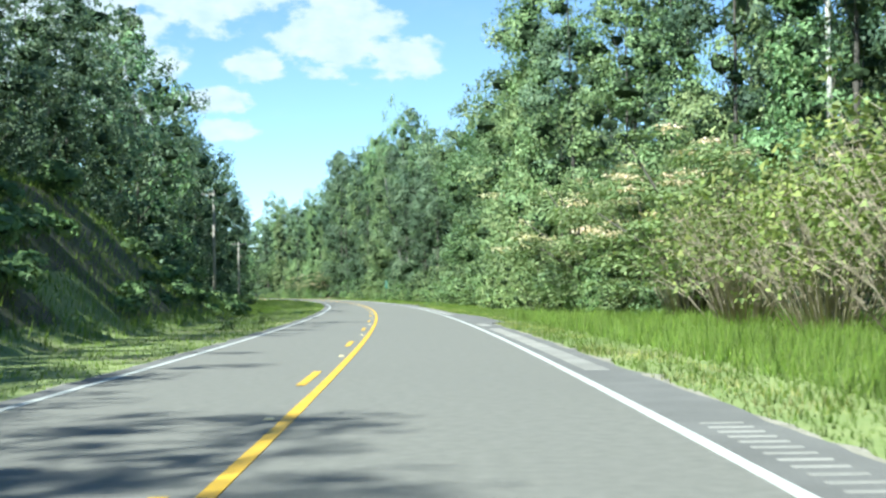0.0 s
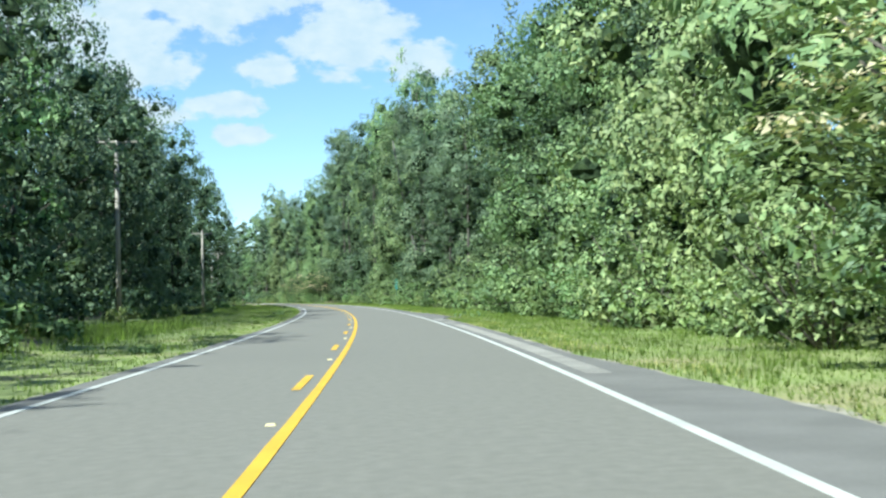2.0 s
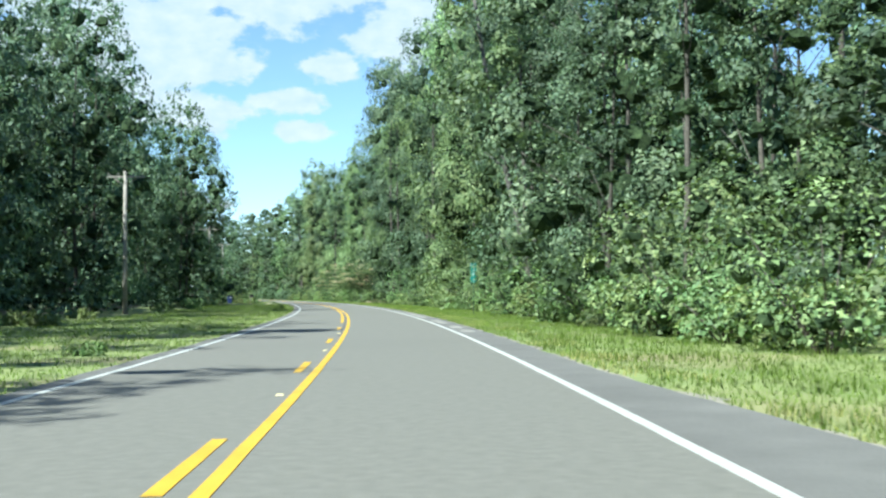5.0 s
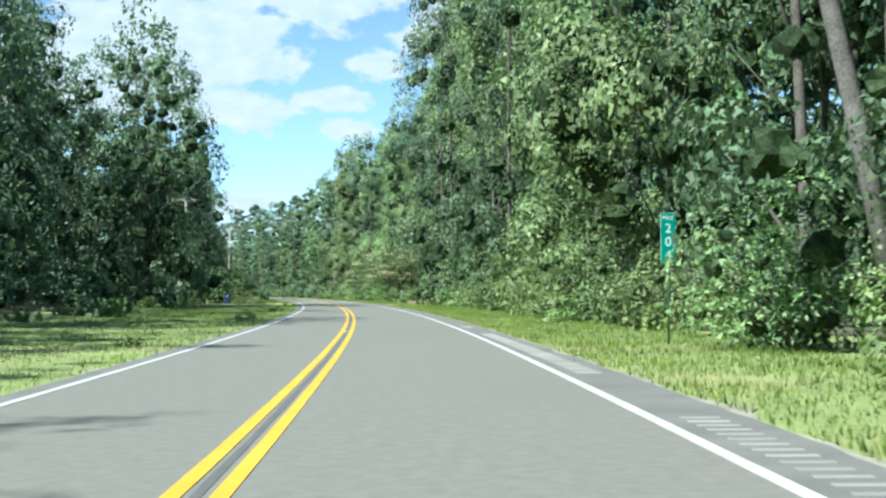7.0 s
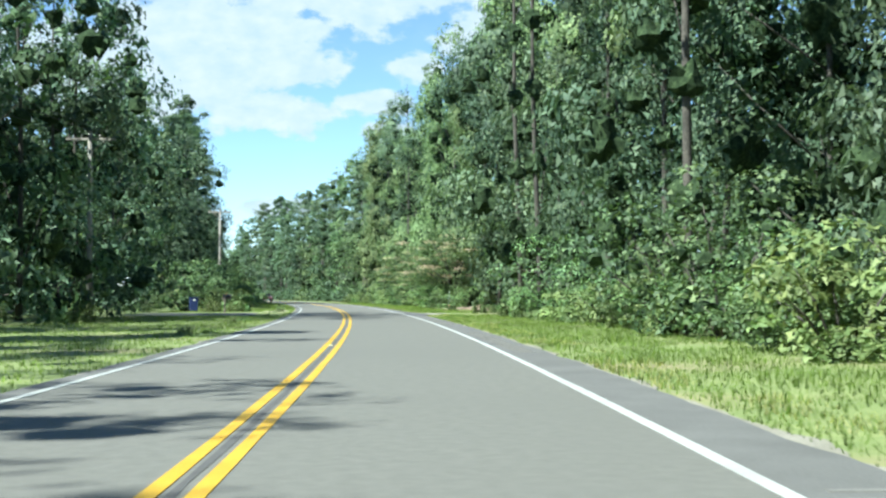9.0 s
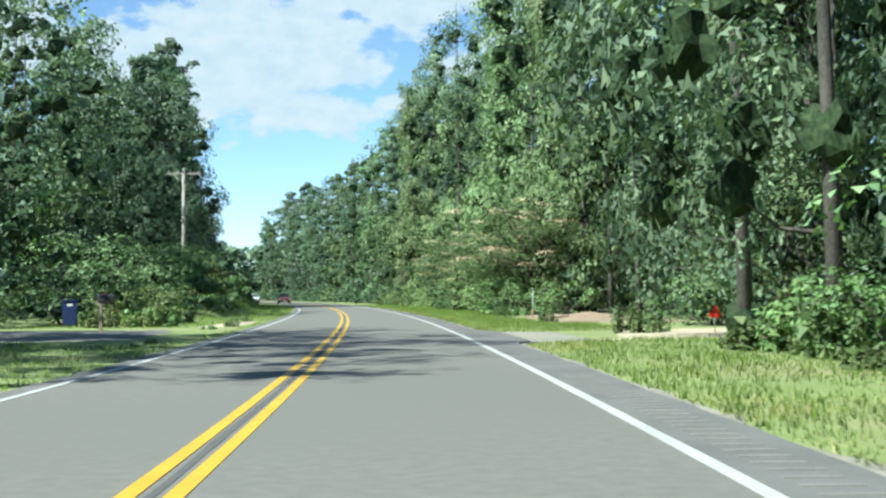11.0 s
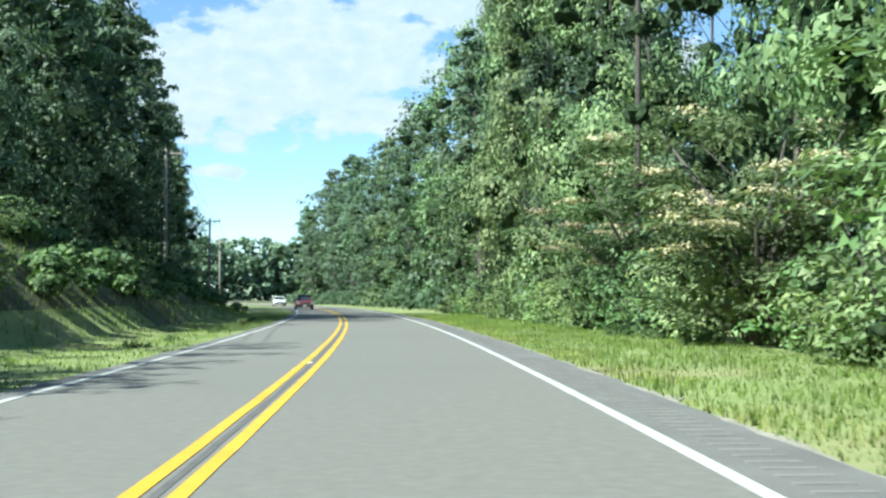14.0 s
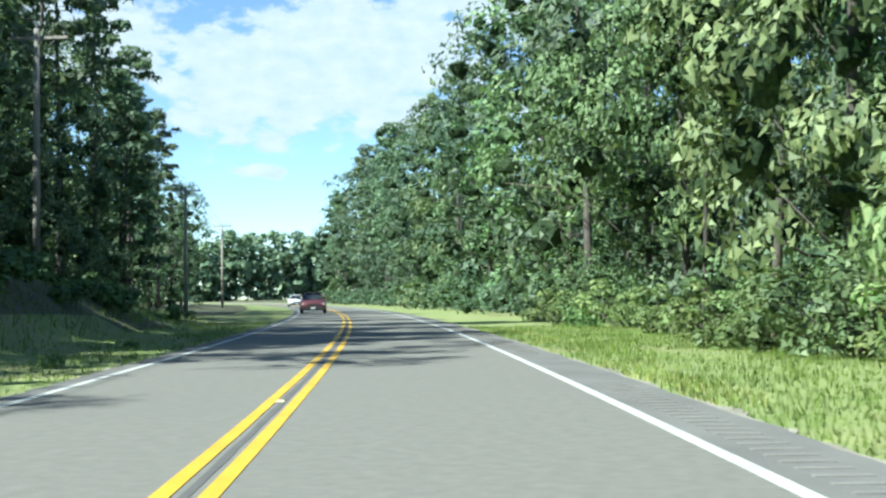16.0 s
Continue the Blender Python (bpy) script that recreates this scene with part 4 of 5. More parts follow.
def patch(name, label, category, s0, s1, lo, hi, mat, lift=0.03, n=24, m=8, bumpy=0.0):
    """A bare patch that lies on the ground between the offsets lo(s) and hi(s), with frayed edges."""
    vs, fs = [], []
    for i in range(n + 1):
        s = s0 + (s1 - s0) * i / n
        a, b = lo(s), hi(s)
        for j in range(m + 1):
            o = a + (b - a) * j / m
            fray = 0.18 * noise.noise((s * 1.7, o * 1.7, 4.0)) if j in (0, m) else 0
            rim = min(1, 2.5 * min(j, m - j) / m, 2.5 * min(i, n - i) / n)
            vs.append(at(s + fray, o + fray, gz(s, o) + lift * rim - 0.03 * (1 - rim) + bumpy * rim * (0.5 + noise.noise((s * 0.8, o * 0.8, 0)))))
    for i in range(n):
        for j in range(m):
            k = i * (m + 1) + j
            fs.append((k, k + 1, k + m + 2, k + m + 1))
    tagged(new(name, mesh_of(name, vs, fs, [mat], True)), label, category, kind="structure")


part("gravel_edge", strip("gravel_edge", -10, 300, lambda s: flare(s) - 0.12, lambda s: flare(s) + 0.16, -0.036, 0.3, GRAVEL, 0.02, 0.05, 0.26, 8.0), sh_r, "pale loose gravel along the paving")
part("gravel_edge", strip("gravel_edge", -10, 300, A_L - 0.12, A_L + 0.1, -0.038, 0.3, GRAVEL, 0.02, 0.24, 0.05, 9.0), sh_l, "pale loose gravel along the paving")
patch("drive_sand", "pale sandy drive into the wood", "drive", 199.2, 211.0, lambda s: 4.6 + 0.3 * abs(s - 203), lambda s: 12.5 if s > 202.5 else 7.0, SAND)
patch("drive_apron", "grey gravel apron of a sandy drive", "drive", 199.6, 209.0, lambda s: flare(s) - 0.3, lambda s: flare(s) + 2.2, GRAVEL, 0.04)
patch("drive_paved", "dark asphalt drive joining the road", "drive", 201.5, 213.0, lambda s: -16.0, lambda s: -5.0, SHOULDER, 0.045)
patch("soil_patch", "pale sandy soil beside the drive", "soil", 213.2, 223.0, lambda s: -7.4 + (s - 213.2) * 0.18, lambda s: -5.1, SAND, 0.07)
patch("soil_patch", "bare red-brown dirt at the wood's edge", "soil", 216.0, 231.0, lambda s: 7.2 + 0.4 * math.sin((s - 211.5) * 1.3), lambda s: 13.5, DIRT, 0.05, 40, 18, 0.24)
patch("soil_patch", "dry sandy soil on the verge", "soil", 31.5, 37.0, lambda s: flare(s), lambda s: flare(s) + 1.1, GRAVEL, 0.03)
patch("soil_patch", "dry sandy soil on the verge", "soil", 78, 86, lambda s: flare(s) - 0.1, lambda s: flare(s) + 0.9, GRAVEL, 0.03)
patch("track_sand", "pale sandy track leaving the far verge", "track", 300, 306, lambda s: -15.0, lambda s: -8.0, SAND, 0.04)

rnd.seed(40)
# ---- brush, trunks, tall weeds ----
def make_brush(seed, height, radius):
    """Bare arching twigs with few leaves."""
    rng = np.random.default_rng(seed)
    root = new("brush")
    bag, centres = Bag(), []
    for k in range(72):
        a, r = rng.random() * 6.28, radius * (0.3 + 0.8 * rng.random())
        hh = height * (0.35 + 0.65 * rng.random())
        p0 = np.array([math.cos(a) * r * 0.25, math.sin(a) * r * 0.25, -0.2])
        p2 = np.array([math.cos(a) * r, math.sin(a) * r, hh])
        p1 = p0 * 0.5 + p2 * 0.5 + np.array([0, 0, 0.18 * hh])
        bag.add(tube([p0, p1, p2], [0.02, 0.014, 0.005], 3))
        for j in range(4):
            g = 0.35 + 0.6 * rng.random()
            q0 = p1 * (1 - g) + p2 * g
            q1 = q0 + rng.normal(size=3) * np.array([0.5, 0.5, 0.35]) + np.array([0, 0, 0.25])
            bag.add(tube([q0, q1], [0.009, 0.003], 3))
            centres.append(q1)
    part("twig", bag.mesh("twig", TWIG), root)
    part("foliage", loose_mesh("foliage", leaf_quads(rng, centres, [0.4] * len(centres), 2200, 0.12), DRYLEAF), root, "sparse yellowish leaves")
    return root


variants("brush", [make_brush(700 + i, h, r) for i, (h, r) in enumerate(((3.6, 2.2), (4.2, 2.6)))], "tangled brown brush with few leaves", "brush", "dry roadside brush")
for s, o, k in ((8, 10.6, 0.9), (11, 9.8, 1.0), (14, 10.6, 1.1), (16.5, 9.6, 1.0), (19, 10.6, 1.15), (21.5, 9.6, 1.0), (24, 10.4, 1.15), (27, 9.6, 1.0), (30, 10.6, 1.05), (33.5, 10.0, 0.9), (80, 8.6, 0.5), (83, 9.0, 0.55), (248, 9.0, 0.5), (270, 9.0, 0.5)):
    plant("brush", s, o, k)


def make_weeds(seed, height, count, mat, name="tall_weeds"):
    rng = np.random.default_rng(seed)
    root = new(name)
    bag, centres = Bag(), []
    for k in range(count):
        a, r = rng.random() * 6.28, 0.9 * math.sqrt(rng.random())
        h = height * (0.5 + 0.5 * rng.random())
        p0 = np.array([math.cos(a) * r, math.sin(a) * r, -0.1])
        p1 = p0 + np.array([rng.normal() * 0.15, rng.normal() * 0.15, h])
        bag.add(tube([p0, p1], [0.008, 0.003], 3))
        centres += [p0 + (p1 - p0) * g for g in (0.35, 0.6, 0.85, 1.0)]
    part("stalk", bag.mesh("stalk", TWIG), root)
    part("foliage", loose_mesh("foliage", leaf_quads(rng, centres, [0.12] * len(centres), count * 26, 0.13, 1.2, 0.6, 2.2), mat), root)
    return root


variants("weed", [make_weeds(720, 1.1, 26, LEAF_S), make_weeds(721, 0.8, 26, LEAF_S)], "tall green weeds on the verge", "weeds", "tall weeds")
variants("plume", [make_weeds(730, 2.0, 22, DRYLEAF, "plume_grass")], "tall tawny plume grass on the bank", "grass", "plume grass")
for i in range(16):
    plant("weed", rnd.uniform(193, 200), rnd.uniform(7.6, 10.5), rnd.uniform(0.8, 1.15))
for i in range(40):
    plant("weed", rnd.uniform(60, 290), rnd.uniform(7.0, 8.4), rnd.uniform(0.5, 0.9))
for i in range(30):
    plant("weed", rnd.uniform(30, 196), -rnd.uniform(13.0, 16.0), rnd.uniform(0.6, 1.0))
for i in range(12):
    plant("weed", rnd.uniform(213, 228), -rnd.uniform(8.6, 10.4), rnd.uniform(0.7, 1.1))
for s, o in ((244, -9.6), (246, -10.4), (247.5, -9.4), (249, -10.8), (57, -10.5), (59, -11.2), (61, -10.4)):
    plant("plume", s, o, rnd.uniform(0.7, 1.0) * (1.0 if s > 100 else 0.55))
for i in range(36):
    plant("weed", rnd.uniform(20, 290), -rnd.uniform(5.5, 6.2), rnd.uniform(0.22, 0.4))


DEADWOOD = surface("bleached_dead_wood", (0.34, 0.33, 0.30), (0.52, 0.50, 0.46), 3, 25, 0.9, 0.5)


def bare_trunk(name, label, points, radii, mat, stubs):
    root = new(name)
    base = Vector(points[0])
    rel = [Vector(p) - base for p in points]
    if rel[-1].z > 1:
        rel[0].z -= 0.4
    part("trunk", Bag().add(tube(rel, radii, 10)).mesh("trunk", mat), root)
    for p, q, r in stubs:
        part("limb", Bag().add(tube([Vector(p) - base, Vector(q) - base], [r, r * 0.35], 6)).mesh("limb", mat), root)
    root.location = base
    return tagged(root, label, "tree")


leaner = bare_trunk("leaning_tree", "leaning pale grey tree trunk at the wood's edge", [at(130.8, 8.75, 0), at(130.8, 7.85, 4), at(130.8, 6.95, 8), at(130.6, 6.1, 12), at(130.4, 5.3, 17)], [0.22, 0.18, 0.155, 0.12, 0.07], PALEBARK,
           [(at(130.8, 7.05, 7.6), at(131.5, 6.0, 8.6), 0.06), (at(130.65, 6.3, 11), at(130, 7.6, 12.4), 0.07), (at(130.5, 5.8, 14), at(129.6, 4.8, 15.5), 0.06)])
lean_top = np.array([at(130.6 + rnd.uniform(-1.4, 1.4), 8.75 - 0.2 * z + rnd.uniform(-1.6, 1.6), z) for z in (9, 10.5, 11.5, 12, 13, 13.5, 14, 15, 15.5, 16, 16.5, 17)]) - np.array(at(130.8, 8.75, 0))
part("crown", loose_mesh("crown", leaf_quads(rng, lean_top, [0.9] * 12, 2600, 0.17), LEAF_B), leaner)
bare_trunk("dead_tree", "pale bare dead tree trunk among green trees", [at(34, 15.5, 0.8), at(34, 15.5, 8), at(34.1, 15.5, 15.5)], [0.14, 0.11, 0.07], DEADWOOD, [(at(34, 15.5, 11), at(34.6, 16.3, 12), 0.05)])
bare_trunk("fallen_log", "short bleached log lying on bare dirt", [at(222.2, 8.4, 0.04), at(222.5, 8.8, 0.05), at(222.8, 9.3, 0.05)], [0.07, 0.065, 0.05], TWIG, [])
for s, o, h, b in ((292, 4.8, 5.4, 1.0), (300, 9, 6.0, 1.3)):
    p0, p1 = at(s + 3, 10.0, h - 0.6), at(s - b, o, h)
    bare_trunk("dead_branch", "bare brown dead branch reaching out of the foliage", [p0, (p0 + p1) / 2 + Vector((0, 0, 0.3)), p1], [0.05, 0.035, 0.012], TWIG, [((p0 + p1) / 2, (p0 + p1) / 2 + Vector((-0.6, 0.3, 0.7)), 0.02), (p0 * 0.3 + p1 * 0.7, p0 * 0.3 + p1 * 0.7 + Vector((0.3, -0.5, 0.5)), 0.015)])


# kinds not yet used take a place deep in the wood
for key, items in KINDS.items():
    for i in range(len(items)):
        if (key, i) not in used:
            plant(key, 60 + 7 * i, -26 - 2 * i, 0.85, i)


# ---- small things by the road ----
def box_part(name, size, at_, mat, parent, bevel=0.01, label="", turn=0.0):
    bm = bmesh.new()
    bmesh.ops.create_cube(bm, size=1, matrix=Matrix.Diagonal((*size, 1)))
    if bevel:
        bmesh.ops.bevel(bm, geom=bm.edges[:], offset=bevel, segments=2, affect="EDGES")
    ob = part(name, from_bm(name, bm, mat), parent, label)
    ob.matrix_basis = Matrix.Translation(at_) @ Matrix.Rotation(turn, 4, "Z")
    return ob


def rod(name, p, q, r, mat, parent, sides=10, label=""):
    return part(name, Bag().add(tube([p, q], [r, r], sides)).mesh(name, mat), parent, label)


GREEN = surface("green_sign_sheeting", (0.0, 0.13, 0.10), (0.005, 0.18, 0.14), 3, 60, 0.35, 0.0)
SIGNWHITE = surface("white_sign_sheeting", (0.38, 0.46, 0.44), (0.50, 0.58, 0.55), 3, 60, 0.4, 0.0)
POSTGREEN = surface("green_steel_post", (0.02, 0.06, 0.035), (0.05, 0.10, 0.06), 4, 60, 0.5, 0.1)
STEEL = surface("galvanised_steel", (0.35, 0.36, 0.36), (0.5, 0.51, 0.5), 4, 60, 0.4, 0.05, 0.7)
BLUE = surface("blue_plastic", (0.012, 0.022, 0.10), (0.025, 0.04, 0.17), 3, 50, 0.45, 0.05)
BLACK = surface("black_rubber", (0.015, 0.015, 0.016), (0.035, 0.035, 0.036), 6, 60, 0.7, 0.1)
REDREF = surface("red_reflective", (0.50, 0.02, 0.01), (0.70, 0.05, 0.02), 6, 60, 0.4, 0.0)
ORANGE = surface("orange_paint", (0.40, 0.20, 0.11), (0.52, 0.28, 0.17), 6, 60, 0.6, 0.05)
WOOD = surface("grey_post_wood", (0.16, 0.13, 0.10), (0.32, 0.27, 0.21), 4, 40, 0.9, 0.3)
WHITEP = surface("white_plastic", (0.72, 0.73, 0.73), (0.82, 0.83, 0.83), 2, 40, 0.45, 0.03)


def text_part(body, size, m, mat, parent):
    cu = bpy.data.curves.new("lettering", "FONT")
    cu.body, cu.size, cu.extrude, cu.align_x, cu.align_y = body, size, 0.002, "CENTER", "CENTER"
    tmp = bpy.data.objects.new("lettering", cu)
    me = bpy.data.meshes.new_from_object(tmp)
    bpy.data.objects.remove(tmp)
    me.name = "lettering"
    me.materials.append(mat)
    ob = part("lettering", me, parent)
    ob.matrix_basis = m
    return ob


def mile_marker(s, off):
    root = new("mile_marker")
    rod("post", (0, 0.03, -0.4), (0, 0.03, 2.9), 0.028, POSTGREEN, root, 6, "dark green steel post")
    box_part("border", (0.335, 0.006, 1.115), (0, 0.0, 2.38), SIGNWHITE, root, 0.002)
    box_part("plate", (0.32, 0.008, 1.10), (0, -0.006, 2.38), GREEN, root, 0.002)
    text_part("MILE", 0.125, Matrix.Translation((0, -0.013, 2.82)) @ Matrix.Rotation(radians(90), 4, "X"), SIGNWHITE, root)
    for i, ch in enumerate("204"):
        text_part(ch, 0.29, Matrix.Translation((0, -0.013, 2.58 - 0.30 * i)) @ Matrix.Rotation(radians(90), 4, "X"), SIGNWHITE, root)
    root.matrix_basis = Matrix.Translation(at(s, off, gz(s, off))) @ Matrix.Rotation(heading(s) - 0.1, 4, "Z")
    return tagged(root, "green upright mile marker sign on a post", "road sign")


def reflector(s, off):
    """A red slow-vehicle triangle on a thin post."""
    root = new("warning_triangle")
    rod("post", (0, 0.02, -0.3), (0, 0.02, 0.95), 0.015, STEEL, root, 6)
    vs = [(math.sin(a) * r, y, 0.78 + math.cos(a) * r) for y in (-0.006, 0.006) for a, r in ((-0.18, 0.25), (0.18, 0.25), (1.92, 0.26), (2.27, 0.26), (4.01, 0.26), (4.36, 0.26))]
    me = mesh_of("triangle", vs, [(0, 1, 2, 3, 4, 5), (11, 10, 9, 8, 7, 6)] + [(i, i + 6, (i + 1) % 6 + 6, (i + 1) % 6) for i in range(6)], [REDREF])
    part("triangle", me, root, "faded red reflective triangle")
    root.matrix_basis = Matrix.Translation(at(s, off, gz(s, off))) @ Matrix.Rotation(heading(s), 4, "Z") @ Matrix.Scale(0.78, 4)
    return tagged(root, "red reflective triangle on a post in weeds", "road sign")


def stake(s, off, h, mat, label, foot=None):
    root = new("marker_post")
    rod("post", (0, 0, -0.3), (0.03, 0, h), 0.014, mat, root, 8)
    rod("cap", (0.03, 0, h), (0.03, 0, h + 0.05), 0.018, STEEL, root, 8)
    if foot:
        rod("sleeve", (0, 0, -0.05), (0.01, 0, 0.4), 0.026, foot, root, 8, "orange painted sleeve")
    root.matrix_basis = Matrix.Translation(at(s, off, gz(s, off)))
    return tagged(root, label, "marker post")


def mailbox(s, off):
    root = new("mailbox")
    box_part("post", (0.1, 0.1, 1.2), (0, 0, 0.45), WOOD, root, 0.006)
    box_part("arm", (0.09, 0.6, 0.09), (0, -0.12, 0.98), WOOD, root, 0.006)
    prof = [(-0.1, 0)] + [(0.1 * math.cos(a), 0.12 + 0.1 * math.sin(a)) for a in [math.pi * i / 8 for i in range(8, -1, -1)]] + [(0.1, 0)]
    n = len(prof)
    vs = [(x, y, 1.03 + z) for y in (-0.42, 0.1) for x, z in prof]
    fs = [(i, (i + 1) % n, (i + 1) % n + n, i + n) for i in range(n)] + [tuple(range(n))[::-1], tuple(range(n, 2 * n))]
    part("box", mesh_of("box", vs, fs, [BLACK]), root, "black domed metal box")
    box_part("flag", (0.01, 0.03, 0.18), (0.11, -0.1, 1.2), REDREF, root, 0.0)
    root.matrix_basis = Matrix.Translation(at(s, off, gz(s, off))) @ Matrix.Rotation(heading(s) + 1.57, 4, "Z")
    return tagged(root, "black mailbox on a wooden post", "mailbox")


def wheelie_bin(s, off):
    root = new("wheelie_bin")
    vs = []
    for z, w, d in ((0.06, 0.48, 0.52), (0.95, 0.58, 0.66)):
        vs += [(-w / 2, -d / 2, z), (w / 2, -d / 2, z), (w / 2, d / 2, z), (-w / 2, d / 2, z)]
    bm = bmesh.new()
    bv = [bm.verts.new(v) for v in vs]
    for f in ((3, 2, 1, 0), (4, 5, 6, 7), (0, 1, 5, 4), (1, 2, 6, 5), (2, 3, 7, 6), (3, 0, 4, 7)):
        bm.faces.new([bv[i] for i in f])
    bmesh.ops.bevel(bm, geom=bm.edges[:], offset=0.025, segments=2, affect="EDGES")
    part("body", from_bm("body", bm, BLUE), root)
    box_part("lid", (0.62, 0.74, 0.07), (0, 0.01, 0.99), BLUE, root, 0.025)
    rod("handle", (-0.25, 0.40, 0.94), (0.25, 0.40, 0.94), 0.016, BLUE, root)
    for x in (-0.26, 0.26):
        rod("wheel", (x - 0.03, 0.25, 0.11), (x + 0.03, 0.25, 0.11), 0.11, BLACK, root, 16)
    box_part("label_plate", (0.2, 0.006, 0.08), (0, -0.325, 0.82), WHITEP, root, 0.0)
    root.matrix_basis = Matrix.Translation(at(s, off, gz(s, off) + 0.03)) @ Matrix.Rotation(heading(s) + 0.2, 4, "Z")
    return tagged(root, "dark blue plastic wheelie bin beside the drive", "bin")


def canopy(s, off):
    """A small white domed garden canopy."""
    root = new("garden_canopy")
    vs, fs = [], []
    for i in range(6):
        r, z = 1.15 * math.cos(i / 5 * 1.45), 1.95 + 0.6 * math.sin(i / 5 * 1.5708)
        for k in range(16):
            a = 2 * math.pi * k / 16
            vs.append((r * math.cos(a) * (1.0 + 0.05 * (k % 2)), r * math.sin(a), z))
    for i in range(5):
        for k in range(16):
            fs.append((i * 16 + k, i * 16 + (k + 1) % 16, i * 16 + 16 + (k + 1) % 16, i * 16 + 16 + k))
    part("cover", mesh_of("cover", vs, fs, [WHITEP], True), root, "white fabric dome")
    for x in (-0.75, 0.75):
        for y in (-0.75, 0.75):
            rod("leg", (x, y, -0.3), (x, y, 2.05), 0.03, STEEL, root, 8)
    root.matrix_basis = Matrix.Translation(at(s, off, gz(s, off)))
    return tagged(root, "white domed garden canopy behind bushes", "canopy")


mile_marker(135.7, 6.05)
reflector(204.6, 9.3)
stake(225.5, 8.1, 1.45, SIGNWHITE, "thin white marker post with orange foot", ORANGE)
stake(316, -15.0, 1.3, WHITEP, "short white marker post on the bank")
mailbox(209.0, -8.9)
wheelie_bin(214.8, -11.6)
canopy(221.0, -17.2)


# ---- vehicles ----
GLASS = surface("tinted_glass", (0.02, 0.025, 0.028), (0.04, 0.045, 0.05), 2, 20, 0.08, 0.0)
CHROME = surface("chrome", (0.6, 0.6, 0.6), (0.7, 0.7, 0.7), 2, 20, 0.15, 0.0, 1.0)
LENS = surface("lamp_lens", (0.55, 0.56, 0.56), (0.7, 0.7, 0.7), 6, 40, 0.15, 0.0)


def loft(name, sections, mat, parent, label=""):
    """Skin through closed sections (lists of equal length), with end caps."""
    n = len(sections[0])
    vs = [v for sec in sections for v in sec]
    fs = [(i * n + k, i * n + (k + 1) % n, (i + 1) * n + (k + 1) % n, (i + 1) * n + k) for i in range(len(sections) - 1) for k in range(n)]
    fs += [tuple(range(n))[::-1], tuple(range((len(sections) - 1) * n, len(sections) * n))]
    me = mesh_of(name, vs, fs, [mat], True)
    bm = bmesh.new()
    bm.from_mesh(me)
    bmesh.ops.recalc_face_normals(bm, faces=bm.faces)
    bm.to_mesh(me)
    bm.free()
    return part(name, me, parent, label)


def ring(y, half, z0, z1, inset=0.06):
    return [(-half + inset, y, z0), (half - inset, y, z0), (half, y, z0 + inset * 1.5), (half, y, z1 - inset * 1.8), (half - inset * 1.6, y, z1), (-half + inset * 1.6, y, z1), (-half, y, z1 - inset * 1.8), (-half, y, z0 + inset * 1.5)]


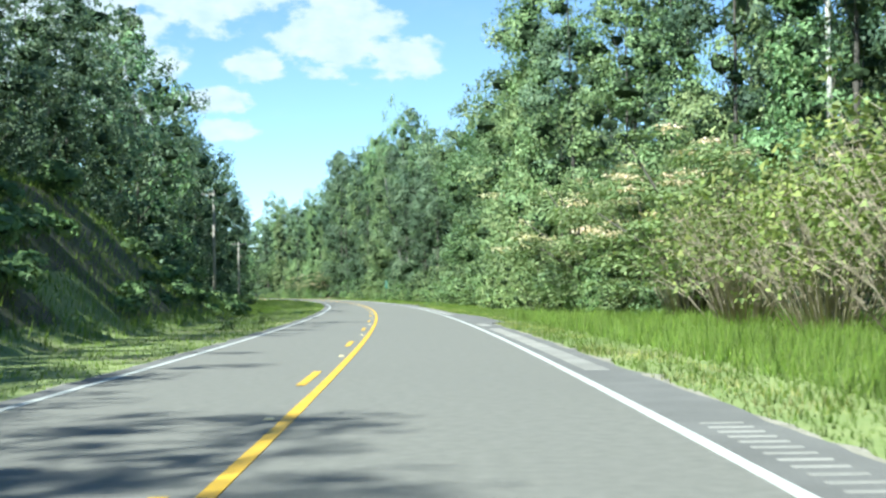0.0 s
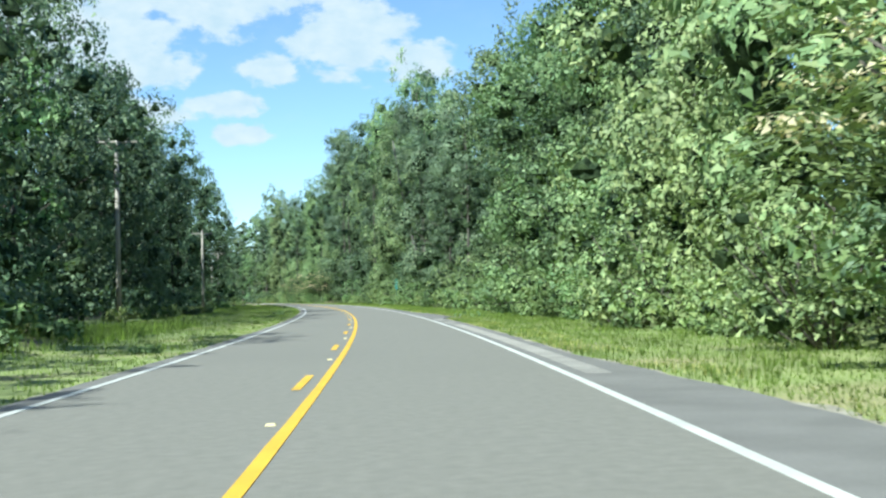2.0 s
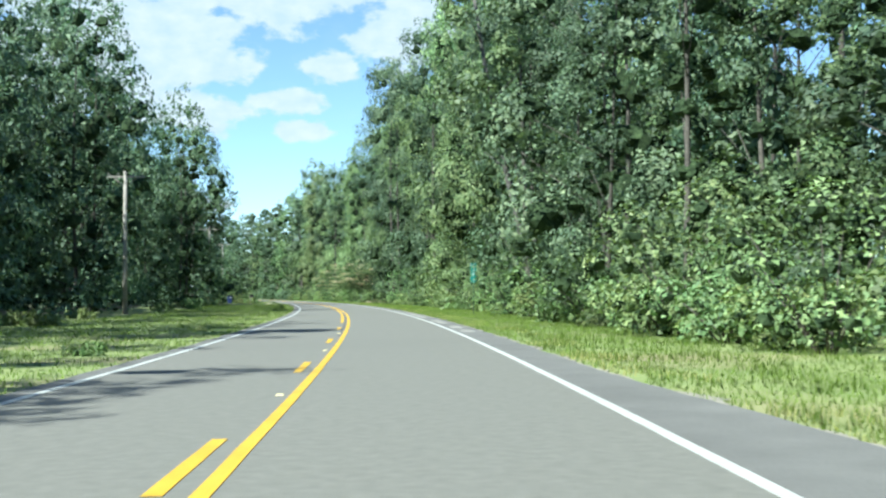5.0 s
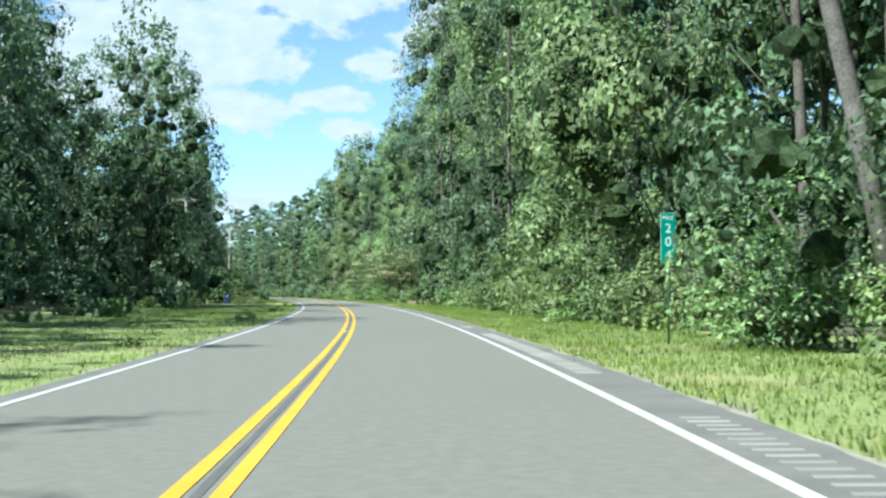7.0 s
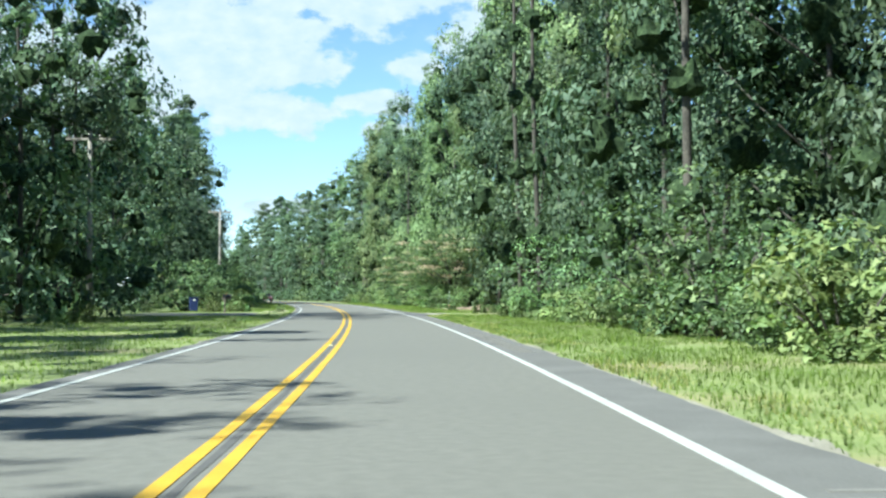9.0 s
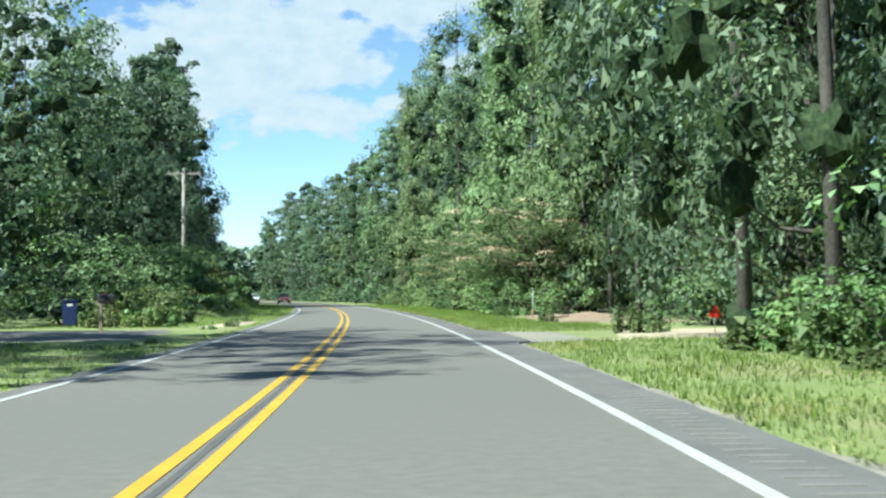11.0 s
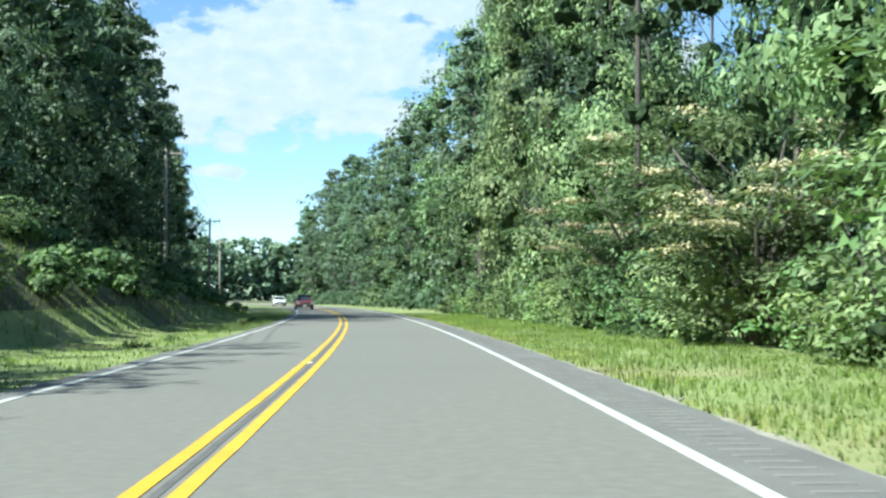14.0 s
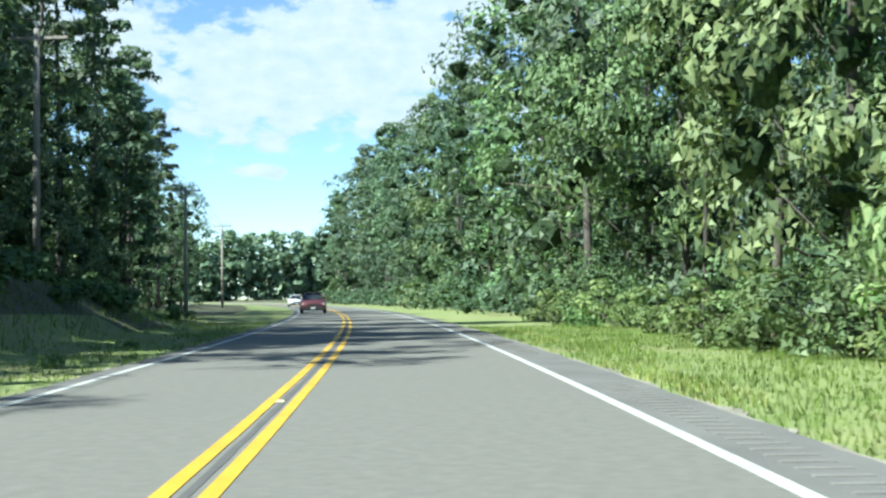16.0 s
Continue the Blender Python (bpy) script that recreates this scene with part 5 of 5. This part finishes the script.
def make_car(paint, label, s, off):
    """A sedan whose front looks along -y."""
    root = new("car")
    body = loft("body", [ring(-2.25, 0.74, 0.30, 0.66), ring(-2.12, 0.86, 0.24, 0.78), ring(-1.2, 0.90, 0.22, 0.92), ring(-0.7, 0.91, 0.22, 0.98), ring(1.2, 0.91, 0.22, 1.00), ring(2.1, 0.88, 0.26, 0.98), ring(2.3, 0.78, 0.34, 0.82)], paint, root)
    loft("cabin", [ring(-0.85, 0.72, 0.90, 0.99, 0.04), ring(-0.15, 0.66, 0.92, 1.42, 0.09), ring(0.9, 0.66, 0.92, 1.43, 0.09), ring(1.75, 0.72, 0.92, 1.0, 0.04)], GLASS, root, "dark tinted windows")
    loft("roof", [ring(-0.20, 0.60, 1.405, 1.45, 0.015), ring(0.3, 0.62, 1.42, 1.475, 0.015), ring(0.95, 0.60, 1.41, 1.455, 0.015)], paint, root)
    box_part("bumper", (1.62, 0.14, 0.2), (0, -2.24, 0.36), BLACK, body, 0.04, "dark lower bumper")
    box_part("grille", (0.9, 0.05, 0.16), (0, -2.24, 0.60), BLACK, body, 0.02, "black grille")
    box_part("number_plate", (0.32, 0.02, 0.12), (0, -2.325, 0.38), SIGNWHITE, body, 0.004)
    for sx in (-1, 1):
        box_part("headlight", (0.30, 0.10, 0.13), (sx * 0.64, -2.19, 0.64), LENS, root, 0.03, "clear headlight")
        box_part("mirror", (0.18, 0.10, 0.13), (sx * 0.99, -0.55, 1.03), paint, root, 0.03)
        rod("pillar", (sx * 0.72, -0.80, 0.97), (sx * 0.60, -0.18, 1.42), 0.03, paint, root, 6)
        for y in (-1.42, 1.38):
            w = part("wheel", Bag().add(tube([(sx * 0.70, y, 0.32), (sx * 0.72, y, 0.32), (sx * 0.90, y, 0.32), (sx * 0.92, y, 0.32)], [0.27, 0.32, 0.32, 0.27], 20)).mesh("wheel", BLACK), root, "black tyre")
            rod("rim", (sx * 0.90, y, 0.32), (sx * 0.935, y, 0.32), 0.19, CHROME, w, 14)
    root.matrix_basis = Matrix.Translation(at(s, off, 0.006)) @ Matrix.Rotation(heading(s), 4, "Z")
    return tagged(root, label, "car", "cars on the road")


MAROON = surface("maroon_paint", (0.075, 0.022, 0.026), (0.105, 0.034, 0.038), 1, 30, 0.3, 0.0)
CARWHITE = surface("white_car_paint", (0.66, 0.67, 0.67), (0.74, 0.75, 0.75), 1, 30, 0.3, 0.0)
make_car(MAROON, "dark maroon sedan in the oncoming lane", 323, -3.1)
make_car(CARWHITE, "white sedan far along the oncoming lane", 372, -3.1)


# ---- overhead wires ----
def wire(p, q, sag):
    pts = [p.lerp(q, i / 12) - Vector((0, 0, sag * 4 * (i / 12) * (1 - i / 12))) for i in range(13)]
    ob = new("power_line", Bag().add(tube(pts, [0.013] * 13, 4)).mesh("power_line", BLACK))
    tagged(ob, "thin dark overhead power line between poles", "power line", "overhead lines")


for (x0, y0, h0), (x1, y1, h1) in zip(POLES[:-1], POLES[1:]):
    for dx in (-1.05, 0.45, 1.05):
        c, sn = math.cos(radians(8)), math.sin(radians(8))
        wire(Vector((x0 + dx * c, y0 + dx * sn, h0 + 0.02)), Vector((x1 + dx * c, y1 + dx * sn, h1 + 0.02)), 0.9)
